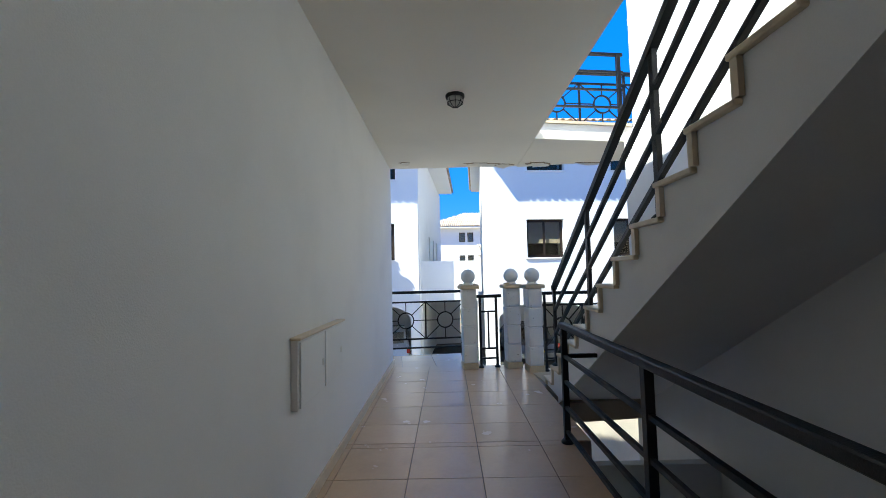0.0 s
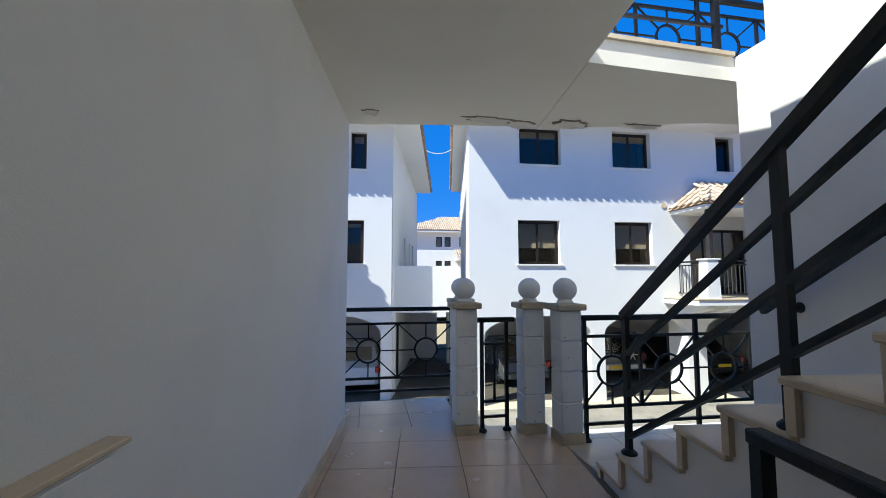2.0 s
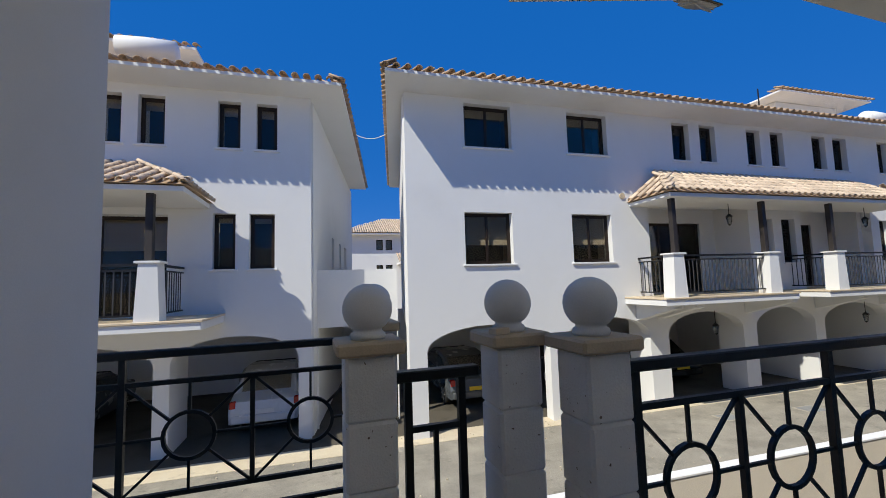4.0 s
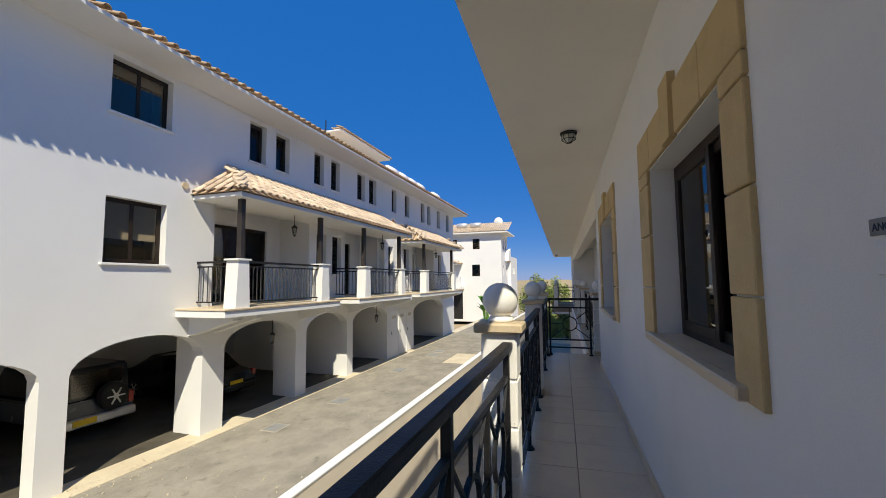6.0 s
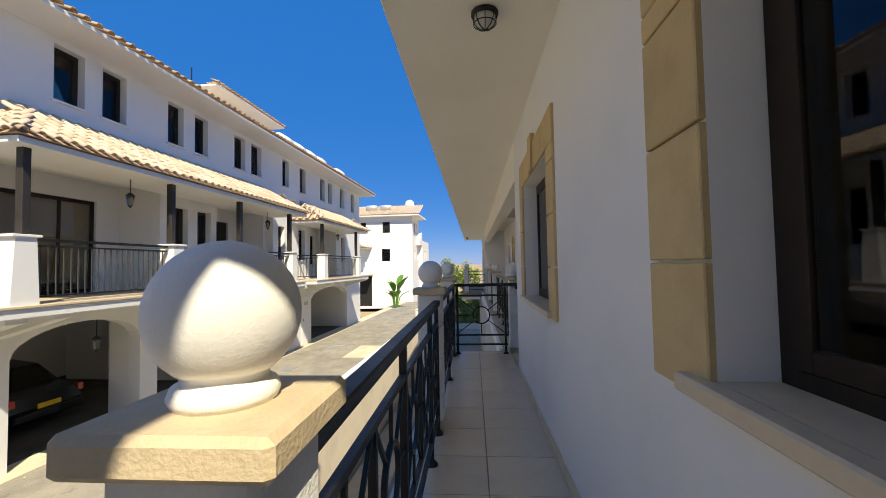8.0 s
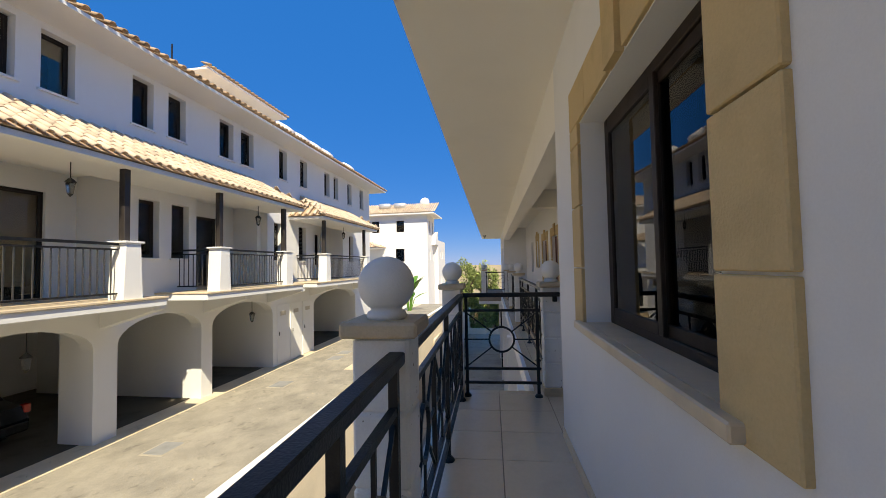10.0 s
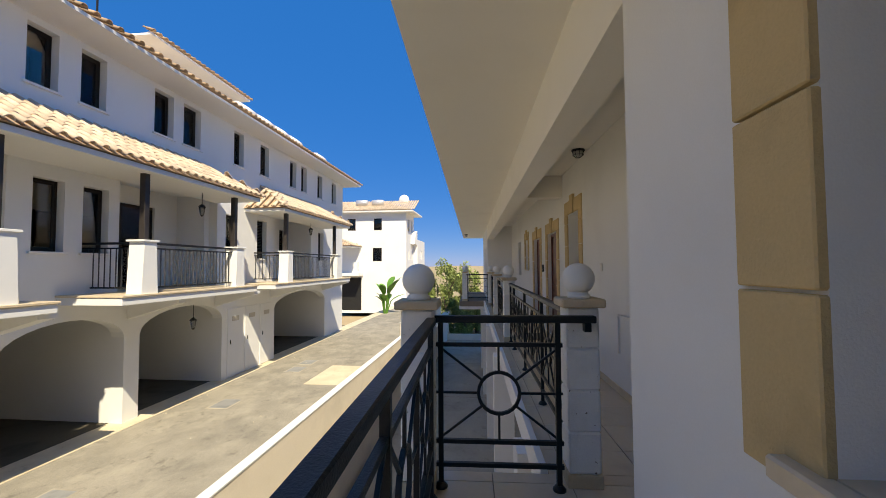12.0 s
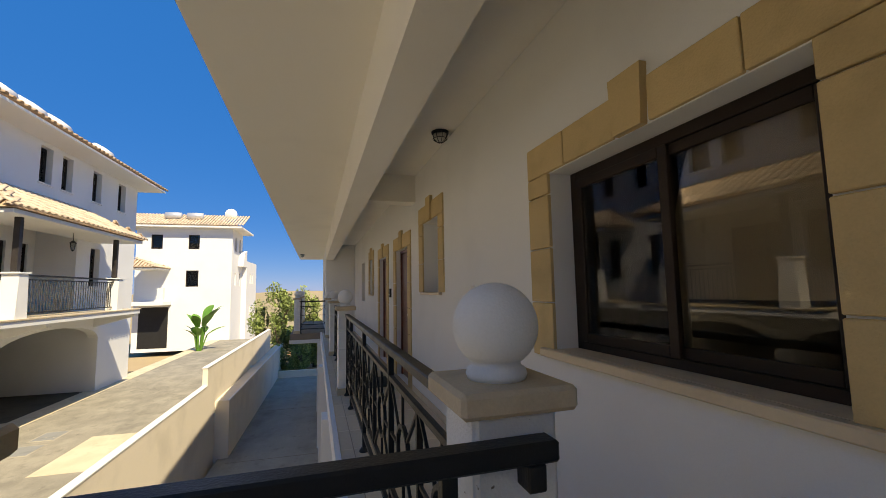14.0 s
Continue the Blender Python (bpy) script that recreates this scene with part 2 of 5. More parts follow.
def ring(bm, centre, radius, thick, axis="y", n=22):
    """A hoop of square section."""
    c = Vector(centre)
    loops = []
    for k in range(n):
        a = 2 * math.pi * k / n
        loop = []
        for r, h in ((radius - thick / 2, -thick / 2), (radius + thick / 2, -thick / 2), (radius + thick / 2, thick / 2), (radius - thick / 2, thick / 2)):
            u, v = r * math.cos(a), r * math.sin(a)
            loop.append(bm.verts.new(c + Vector((u, h, v) if axis == "y" else (h, u, v))))
        loops.append(loop)
    for k in range(n):
        a, b = loops[k], loops[(k + 1) % n]
        for i in range(4):
            bm.faces.new((a[i], a[(i + 1) % 4], b[(i + 1) % 4], b[i]))
    return bm


def BM():
    return bmesh.new()


def finish(bm, name):
    bmesh.ops.recalc_face_normals(bm, faces=bm.faces)
    me = bpy.data.meshes.new(name)
    bm.to_mesh(me)
    bm.free()
    return me


def part(name, bm, mat, parent=None, label=""):
    me = finish(bm, name)
    me.materials.append(mat)
    ob = new(name, me)
    ob.parent = parent
    if label:
        ob["label"] = label
    return ob


def thing(name, label, category, at=(0, 0, 0), turn=0.0, group="", kind=""):
    ob = new(name)
    ob.matrix_basis = pose(*at, 0, 0, turn)
    return tagged(ob, label, category, group, kind)


def setting(name, bm, mat, label, category="wall"):
    return tagged(part(name, bm, mat), label, category, kind="structure")


def grid_wall(bm, us, vs, solid, at, w0, w1):
    """Cells of a plane grid, drawn out from w0 to w1, as one closed skin."""
    made = {}

    def vert(i, j, k):
        if (i, j, k) not in made:
            made[i, j, k] = bm.verts.new(at(us[i], vs[j], w1 if k else w0))
        return made[i, j, k]
    for i, j in solid:
        for k in (0, 1):
            bm.faces.new([vert(i + p, j + q, k) for p, q in ((0, 0), (1, 0), (1, 1), (0, 1))])
        for (di, dj), (p, q) in (((-1, 0), ((0, 0), (0, 1))), ((1, 0), ((1, 0), (1, 1))), ((0, -1), ((0, 0), (1, 0))), ((0, 1), ((0, 1), (1, 1)))):
            if (i + di, j + dj) not in solid:
                bm.faces.new((vert(i + p[0], j + p[1], 0), vert(i + q[0], j + q[1], 0), vert(i + q[0], j + q[1], 1), vert(i + p[0], j + p[1], 1)))
    return bm


def holed(u0, u1, v0, v1, holes):
    inside = [q for q in holes if q[0] >= u0 - 1e-6 and q[1] <= u1 + 1e-6]
    us = sorted({u0, u1, *[q[0] for q in inside], *[q[1] for q in inside]})
    vs = sorted({v0, v1, *[min(max(q[2], v0), v1) for q in inside], *[min(q[3], v1) for q in inside]})
    solid = set()
    for i in range(len(us) - 1):
        for j in range(len(vs) - 1):
            u, v = (us[i] + us[i + 1]) / 2, (vs[j] + vs[j + 1]) / 2
            if not any(q[0] < u < q[1] and q[2] < v < q[3] for q in inside):
                solid.add((i, j))
    return us, vs, solid


def wall_x(bm, x0, x1, y0, y1, z0, z1, holes=()):
    """A wall along x with rectangular holes (x0, x1, z0, z1)."""
    return grid_wall(bm, *holed(x0, x1, z0, z1, holes), lambda u, v, w: (u, w, v), y0, y1)


def wall_y(bm, x0, x1, y0, y1, z0, z1, holes=()):
    """A wall along y with holes (y0, y1, z0, z1)."""
    return grid_wall(bm, *holed(y0, y1, z0, z1, holes), lambda u, v, w: (w, u, v), x0, x1)


# ---- own building: floors, walls, slabs ----
GALLERY_Y, RAIL_Y, POST_Y, RECESS_Y = 4.70, 5.58, 5.62, 3.72      # wall faces, rail line, post line
LEFT_X, STAIR_X, WELL_X = -0.38, 1.64, 2.62         # corridor wall, stair string, wall past the stair
CEIL = 3.0
LANE, DRIVEWAY = -2.34, -3.2
# the corridor and its stair stand a little askew to the gallery
SKEW = Matrix.Translation((0, 5.5, 0)) @ pose(0, 0, 0, 0, 0, -5.2) @ Matrix.Translation((0, -5.5, 0))


CORRIDOR = []
# the gallery runs slightly towards the lane
TURN = Matrix.Translation((3.0, 5.2, 0)) @ pose(0, 0, 0, 0, 0, 2.2) @ Matrix.Translation((-3.0, -5.2, 0))


def askew(ob):
    ob.matrix_basis = SKEW @ ob.matrix_basis
    CORRIDOR.append(ob)
    return ob


bm = BM()
box(bm, LEFT_X, -4.0, -0.2, 1.46, 3.43, -0.012)
box(bm, LEFT_X, 3.43, -0.2, 1.6, 6.2, -0.012)
floor = askew(setting("floor", bm, GROUT, "beige tiled corridor floor with dark joints", "floor"))
bm = BM()
box(bm, 1.55, 4.3, -0.21, 10.25, 5.83, -0.014)
box(bm, -3.2, 6.05, -0.21, 1.1, 7.25, -0.014)
box(bm, 10.25, RECESS_Y, -0.21, 24.0, 4.82, -0.014)
box(bm, 24.0, RECESS_Y, -0.21, 30.0, 5.83, -0.014)
box(bm, 9.06, RECESS_Y, -0.21, 10.25, 4.3, -0.014)
floor_gallery = setting("floor_gallery", bm, GROUT, "pale tiled open gallery floor", "floor")

askew(setting("wall_corridor", box(BM(), -4.5, -4.0, -3.3, LEFT_X, 6.32, 3.24), WHITE, "long plain white stucco corridor wall"))
askew(setting("wall_stairwell", box(BM(), WELL_X, -4.0, -3.3, WELL_X + 0.2, GALLERY_Y - 0.07, 5.2), WHITE, "white stucco wall beside the open stair"))
askew(setting("wall_corridor_end", box(BM(), -4.5, -4.2, -3.3, 2.8, -4.0, 3.24), WHITE, "white stucco wall closing the corridor"))

# gallery windows: outer surround, inner opening
GWINS = [(3.14, 4.92, 3.34, 4.62, 1.08, 2.14), (6.42, 8.36, 6.68, 8.14, 1.02, 2.22)]
bm = wall_x(BM(), 2.56, 9.06, GALLERY_Y - 0.25, GALLERY_Y, -3.3, CEIL, [w[2:] for w in GWINS])
setting("wall_gallery", bm, WHITE, "white stucco gallery wall with stone-framed windows")
setting("wall_gallery_return", box(BM(), 8.81, RECESS_Y, -3.3, 9.06, GALLERY_Y - 0.25, CEIL), WHITE, "white stucco return wall of the gallery")
G3 = (9.74, 11.55, 9.95, 11.32, 1.04, 2.08)
SMALLS = [(13.62, 14.32, 1.37, 2.24), (19.2, 19.75, 1.30, 2.15)]
DOORS = [(15.25, 16.20, 0.0, 2.06), (17.15, 18.10, 0.0, 2.06)]
bm = wall_x(BM(), 9.06, 24.0, RECESS_Y - 0.35, RECESS_Y, -3.3, CEIL, [G3[2:], *SMALLS, *DOORS, (20.9, 21.7, 1.1, 2.2)])
setting("wall_recess", bm, WHITE, "white stucco wall with stone-framed doors and windows")
setting("wall_bay_side", box(BM(), 24.0, RECESS_Y - 0.35, -3.3, 24.2, GALLERY_Y, CEIL), WHITE, "white stucco side wall of the far bay")
bm = wall_x(BM(), 24.2, 30.0, GALLERY_Y - 0.2, GALLERY_Y, -3.3, CEIL, [(25.2, 26.4, 0.0, 2.2)])
setting("wall_gallery_far", bm, WHITE, "white stucco wall of the far gallery bay")
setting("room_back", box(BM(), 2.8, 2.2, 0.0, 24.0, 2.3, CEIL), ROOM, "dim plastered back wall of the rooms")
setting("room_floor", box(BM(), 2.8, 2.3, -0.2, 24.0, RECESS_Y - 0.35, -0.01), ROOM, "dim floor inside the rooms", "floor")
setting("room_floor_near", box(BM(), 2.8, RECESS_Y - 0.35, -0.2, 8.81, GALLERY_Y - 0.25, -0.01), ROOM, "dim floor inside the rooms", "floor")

# ceilings and upper slab
askew(setting("ceiling", box(BM(), LEFT_X - 0.5, -4.0, CEIL, 1.585, 6.3, 3.2), CEILING, "painted soffit slab with a hairline joint", "ceiling"))
bm = BM()
prism(bm, [(1.53, 4.93), (2.86, 4.99), (2.86, 4.6), (31.0, 4.6), (31.0, 5.80), (3.35, 5.80), (1.707, 6.28)], "z", CEIL + 0.003, 3.2)
setting("ceiling_gallery", bm, CEILING, "painted soffit of the upper gallery slab", "ceiling")
setting("ceiling_recess", box(BM(), 2.8, 2.2, CEIL + 0.003, 31.0, 4.6, 3.2), CEILING, "painted soffit slab over the rooms and recess", "ceiling")
setting("beam", box(BM(), 9.06, 4.45, 2.48, 24.0, 4.70, CEIL + 0.003), CEILING, "white painted ceiling beam along the recess", "beam")
setting("cross_beam", box(BM(), 14.75, RECESS_Y, 2.62, 15.0, 4.45, CEIL + 0.003), CEILING, "white painted cross beam in the recess", "beam")
# upper storey behind the gallery
setting("wall_upper", wall_x(BM(), 2.85, 31.0, GALLERY_Y - 0.3, GALLERY_Y - 0.05, 3.2, 5.0), WHITE, "white stucco upper storey wall")
setting("roof_upper", box(BM(), 2.85, -4.0, 5.0, 31.0, GALLERY_Y - 0.05, 5.15), WHITE, "flat white roof slab", "roof")
setting("coping", prism(BM(), [(1.52, 4.90), (2.84, 4.96), (2.84, 5.08), (1.54, 5.04)], "z", 3.2, 3.235), MARBLE, "thin pale coping on the slab edge", "coping")
# unseen landing, added and cut to length to dim the stair's underside
askew(setting("landing_upper", box(BM(), 1.585, -4.0, CEIL + 0.02, WELL_X, -0.9, 3.18), WHITE, "unseen white landing slab added to dim the stair", "landing"))
# unseen parapet, its height set for the shadow line on the stairwell wall
askew(setting("parapet_upper", box(BM(), 1.50, -4.0, 3.2, 1.585, 4.55, 3.92), WHITE, "unseen white stucco parapet added to shade the stairwell wall", "parapet"))
# peeling paint at the slab edge
random.seed(3)
for k, (cx, cy, rx, ry) in enumerate([(1.12, 6.1, 0.24, 0.06), (1.45, 6.15, 0.14, 0.06), (2.0, 6.06, 0.17, 0.09), (-0.05, 6.1, 0.08, 0.04), (2.75, 5.98, 0.2, 0.03)]):
    bm = BM()
    n = 18
    pts = []
    for i in range(n):
        a = 2 * math.pi * i / n
        r = random.uniform(0.6, 1.15)
        pts.append((cx + rx * r * math.cos(a), cy + ry * r * math.sin(a)))
    # curled skin of paint hanging from its back edge
    lower, upper = [], []
    for x, y in pts:
        u = (y - cy) / ry
        drop = 0.006 + 0.028 * max(0.0, 0.4 + u * 0.6) * random.uniform(0.6, 1.2)
        lower.append(bm.verts.new((x, y, CEIL - drop - 0.003)))
        upper.append(bm.verts.new((x, y, CEIL - drop)))
    mid_lo, mid_hi = bm.verts.new((cx, cy, CEIL - 0.012)), bm.verts.new((cx, cy, CEIL - 0.008))
    for i in range(n):
        j = (i + 1) % n
        bm.faces.new((mid_lo, lower[j], lower[i]))
        bm.faces.new((mid_hi, upper[i], upper[j]))
        bm.faces.new((lower[i], lower[j], upper[j], upper[i]))
    bare = prism(BM(), [(cx + (x - cx) * 1.18, cy + (y - cy) * 1.3) for x, y in pts], "z", CEIL - 0.003, CEIL + 0.004)
    flake = tagged(part("paint_flake", bm, CEILING), "blistered flake of peeling white ceiling paint", "paint flake", "peeling paint")
    part("bare_patch", bare, BARE, flake, "bare brown plaster patch")

# undercroft of own building
for x in (3.4, 7.2, 11.0, 14.8, 18.6, 22.4, 26.2):
    setting("undercroft_pier", box(BM(), x, 4.6, -3.3, x + 0.35, 4.95, -0.21), WHITE, "white stucco pier under the gallery", "pier")
setting("gallery_edge", box(BM(), 1.5, 4.8, -0.33, 10.27, 5.85, -0.21), WHITE, "white painted edge of the gallery slab", "slab edge")
setting("gallery_edge_recess", box(BM(), 10.27, 4.6, -0.33, 24.0, 4.84, -0.21), WHITE, "white painted edge of the recess slab", "slab edge")
setting("gallery_kerb", box(BM(), 10.27, 4.82, -0.21, 24.0, 4.87, 0.02), WHITE, "white painted kerb along the slab edge", "kerb")
setting("gallery_edge_far", box(BM(), 24.0, 4.6, -0.33, 30.0, 5.85, -0.21), WHITE, "white painted edge of the far bay", "slab edge")
setting("balcony_edge", box(BM(), -3.2, 6.0, -0.33, 1.12, 7.27, -0.21), WHITE, "white painted edge of the side balcony", "slab edge")

# skirting tiles
askew(setting("baseboard", box(BM(), LEFT_X, -4.0, 0.0, LEFT_X + 0.015, 6.32, 0.085, 0.003), MARBLE, "low beige marble skirting along the wall", "skirting"))
for name, x, end, y in (("baseboard_gallery", WELL_X + 0.05, 9.06, GALLERY_Y), ("baseboard_recess", 9.06, 15.0, RECESS_Y)):
    t = thing(name, "low beige marble skirting tiles along the wall", "skirting", kind="structure")
    while x < end - 0.05:
        part("tile", box(BM(), x, y, 0.0, min(x + 0.446, end), y + 0.012, 0.08, 0.003), MARBLE, t)
        x += 0.45

# ---- stair ----
stair = thing("stair", "white concrete stair with beige marble treads", "stair", kind="structure")
RISE, GOING, FOOT_Y, SUNK = 0.1935, 0.318, 5.136, 0.0965
body = [(FOOT_Y, -0.19)]
for k in range(16):
    y, z = FOOT_Y - GOING * k, RISE * k - SUNK * (k > 0)
    body += [(y, z), (y, RISE * (k + 1) - SUNK - 0.03)]
body += [(FOOT_Y - GOING * 16, RISE * 16 - SUNK - 0.03), (FOOT_Y - GOING * 16, RISE * 16 - SUNK - 0.40), (4.82, -0.19)]
bm = BM()
lo, hi = [], []
for p in body:
    lo.append(bm.verts.new((STAIR_X + 0.02, p[0], p[1])))
    hi.append(bm.verts.new((WELL_X, p[0], p[1])))
f1, f2 = bm.faces.new(lo), bm.faces.new(hi[::-1])
for k in range(len(body)):
    j = (k + 1) % len(body)
    bm.faces.new((lo[k], lo[j], hi[j], hi[k]))
bmesh.ops.triangulate(bm, faces=[f1, f2])
part("string", bm, WHITE, stair, "white plastered stair body")
for k in range(16):
    y, z = FOOT_Y - GOING * k, RISE * (k + 1) - SUNK
    part("tread", box(BM(), STAIR_X - 0.015, y - GOING - 0.01, z - 0.03, WELL_X - 0.002, y + 0.03, z, 0.006), MARBLE, stair)
    part("riser", box(BM(), STAIR_X + 0.0, y - 0.002, max(0.0, z - RISE), WELL_X - 0.002, y + 0.014, z - 0.03), MARBLE, stair)
    part("riser_cheek", box(BM(), STAIR_X - 0.008, y - 0.03, max(0.0, z - RISE), STAIR_X + 0.018, y + 0.012, z - 0.032), MARBLE, stair)

askew(stair)
askew(setting("landing_lower", box(BM(), 1.47, -4.0, -1.75, WELL_X, 1.4, -1.6), CONCRETE, "pale lower stair landing", "landing"))
low = thing("lower_stair", "pale concrete stair flight going down", "stair", kind="structure")
for k in range(8):
    part("step", box(BM(), 1.48, 1.4 + 0.27 * k, -1.75 - 0.19 * (k + 1), WELL_X, 1.4 + 0.27 * (k + 1), -1.6 - 0.19 * (k + 1)), CONCRETE, low)
askew(low)
askew(setting("wall_well", box(BM(), 1.47, 3.43, -3.3, WELL_X, 3.51, -0.2), WHITE, "white wall under the gallery floor"))
askew(setting("wall_well_side", box(BM(), 1.39, -4.0, -3.3, 1.46, 3.43, -0.2), WHITE, "white wall under the corridor edge"))


def stair_rail():
    t = thing("stair_railing", "black painted steel stair railing with sloping bars", "railing")
    x = STAIR_X + 0.06
    slope = 0.607

    def z_at(y):
        return 0.313 + (4.808 - y) * slope
    posts = [(4.808, 0.29), (3.60, 0.87), (2.37, 1.645), (1.1, 2.42)]
    for y, z in posts:
        p = part("post", bar(BM(), (x, y, z), (x, y, z_at(y) + 0.86), 0.05, 0.03), IRON, t)
        part("foot", lathe(BM(), [(0.05, 0), (0.05, 0.012), (0.03, 0.03)], (x, y, z), 14), IRON, p)
    for k, off in enumerate((0.86, 0.60, 0.34, 0.08)):
        w = 0.055 if k == 0 else 0.032
        part("handrail" if k == 0 else "bar", bar(BM(), (x, 4.83, z_at(4.83) + off), (x, 0.2, z_at(0.2) + off), w, w * 0.9), IRON, t)
    return t


askew(stair_rail())


def wall_handrail():
    t = thing("wall_handrail", "black steel handrail bracketed to the stair wall", "handrail")
    x = WELL_X - 0.07
    slope = 0.607
    part("rail", bar(BM(), (x, 4.7, 1.20), (x, 0.2, 1.20 + 4.5 * slope), 0.04), IRON, t)
    for y in (4.5, 3.5, 2.4, 1.2):
        z = 1.20 + (4.7 - y) * slope
        b = part("bracket", bar(BM(), (x, y, z - 0.02), (x, y, z - 0.09), 0.014), IRON, t)
        part("arm", bar(BM(), (x, y, z - 0.085), (WELL_X, y, z - 0.085), 0.014), IRON, b)
        part("rose", lathe(BM(), [(0.032, -0.012), (0.032, -0.004), (0.02, 0.0)], (WELL_X, y, z - 0.085), 14, "x"), IRON, b)
    return t


askew(wall_handrail())


def guard_rail():
    t = thing("guard_railing", "black steel guard railing with four level bars", "railing")
    x = 1.40
    for y in (3.39, 2.0, 0.5, -1.0, -2.5):
        p = part("post", bar(BM(), (x, y, 0), (x, y, 0.9), 0.045, 0.045), IRON, t)
        part("foot", lathe(BM(), [(0.05, 0), (0.05, 0.012), (0.03, 0.03)], (x, y, 0.0), 14), IRON, p)
    part("handrail", box(BM(), x - 0.03, -3.9, 0.9, x + 0.03, 3.42, 0.945, 0.006), IRON, t)
    for z in (0.68, 0.48, 0.28, 0.09):
        part("bar", bar(BM(), (x, 3.39, z), (x, -3.9, z), 0.026), IRON, t)
    part("stay", bar(BM(), (x, 3.39, 0.68), (STAIR_X + 0.02, 3.39, 0.68), 0.03), IRON, t)
    return t


askew(guard_rail())


# ---- ball posts and ornamental railings ----
def ball_post():
    t = thing("ball_post", "white block post with beige cap and round ball finial", "post", group="ball posts along the gallery")
    w = 0.102
    part("base_tile", box(BM(), -w - 0.008, -w - 0.008, 0, w + 0.008, w + 0.008, 0.085, 0.003), CAP, t, "beige stone base tile")
    z = 0.085
    for k in range(4):
        top = z + 0.262
        part("block", box(BM(), -w, -w, z, w, w, top, 0.012), POSTWHITE, t)
        z = top
    part("cap", box(BM(), -0.138, -0.138, z, 0.138, 0.138, z + 0.055, 0.01), CAP, t, "chipped beige stone cap")
    z += 0.055
    prof = [(0.07, z), (0.075, z + 0.012), (0.07, z + 0.026), (0.06, z + 0.031), (0.059, z + 0.039), (0.064, z + 0.047)]
    c, r = z + 0.126, 0.105
    prof += [(r * math.cos(a), c + r * math.sin(a)) for a in [radians(-50 + 10 * i) for i in range(14)]] + [(0.004, c + r)]
    part("ball", lathe(BM(), prof, n=32), BALL, t)
    return t


first_post = ball_post()
first_post.matrix_basis = pose(1.69, 5.70, 0)
POSTS = [(0.85, 6.07), (1.47, 5.99), (1.00, 6.9), (4.18, 5.63), (7.14, 5.64), (10.02, 5.67), (10.17, 4.62), (15.2, 4.64), (18.8, 4.64), (22.4, 4.64),
         (24.1, POST_Y), (27.0, POST_Y), (30.0, POST_Y)]
for x, y in POSTS:
    copy_thing(first_post, pose(x, y, 0))
t = thing("loose_tile", "broken offcut of pale tile lying on a post cap", "tile", (1.38, 5.90, 1.188), 8)
part("piece", box(BM(), -0.035, -0.03, 0.0, 0.035, 0.03, 0.028, 0.003), MARBLE, t)


def sunburst_panel(x0, y0, x1, y1, bays, group="ornamental gallery railings", feet=True, over=0.02):
    """A railing run with rings and spokes between two ends."""
    t = thing("ornamental_railing", "black wrought-iron railing with rings and spokes", "railing", (x0, y0, 0), math.degrees(math.atan2(y1 - y0, x1 - x0)), group)
    n = math.hypot(x1 - x0, y1 - y0)
    part("handrail", box(BM(), -0.02, -0.03, 1.04, n + over, 0.03, 1.085, 0.006), IRON, t)
    for z, w in ((0.90, 0.026), (0.29, 0.026), (0.145, 0.026)):
        part("bar", bar(BM(), (0, 0, z), (n, 0, z), w), IRON, t)
    b = n / bays
    mid, r = 0.595, min(0.13, b * 0.3)
    for k in range(bays + 1):
        x = min(max(b * k, 0.03), n - 0.03)
        end = k in (0, bays) or k % 2 == 0
        p = part("post", bar(BM(), (x, 0, 0.0 if end else 0.29), (x, 0, 1.04 if end else 0.90), 0.032 if end else 0.026), IRON, t)
        if end and feet:
            part("foot", lathe(BM(), [(0.042, 0), (0.042, 0.012), (0.022, 0.035)], (x, 0, 0.0), 12), IRON, p)
    for k in range(bays):
        cx = b * (k + 0.5)
        h = part("ring", ring(BM(), (cx, 0, mid), r, 0.02), IRON, t)
        bm = BM()
        for sx, sz in ((0, 1), (0, -1), (1, 0), (-1, 0), (1, 1), (1, -1), (-1, 1), (-1, -1)):
            ex, ez = cx + sx * b / 2, mid + sz * 0.305
            d = Vector((ex - cx, ez - mid)).normalized()
            bar(bm, (cx + d.x * r, 0, mid + d.y * r), (ex, 0, ez), 0.014)
        part("spokes", bm, IRON, h)
    return t


sunburst_panel(1.81, 5.65, 4.06, RAIL_Y, 4)
sunburst_panel(4.29, RAIL_Y, 7.02, RAIL_Y, 5)
sunburst_panel(7.25, RAIL_Y, 9.91, RAIL_Y, 4)
end_rail = sunburst_panel(10.04, 5.56, 10.04, 4.76, 1, over=0.21)
part("end_stub", box(BM(), 0.935, -0.028, 0.985, 0.978, 0.028, 1.041, 0.004), IRON, end_rail)
sunburst_panel(10.29, 4.62, 15.08, 4.62, 7)
sunburst_panel(15.32, 4.62, 18.68, 4.62, 5)
sunburst_panel(18.92, 4.62, 22.28, 4.62, 5)
sunburst_panel(24.02, 5.53, 24.02, 4.67, 1)
sunburst_panel(24.22, RAIL_Y, 26.88, RAIL_Y, 4)
sunburst_panel(-3.0, 7.05, 0.95, 7.05, 6)


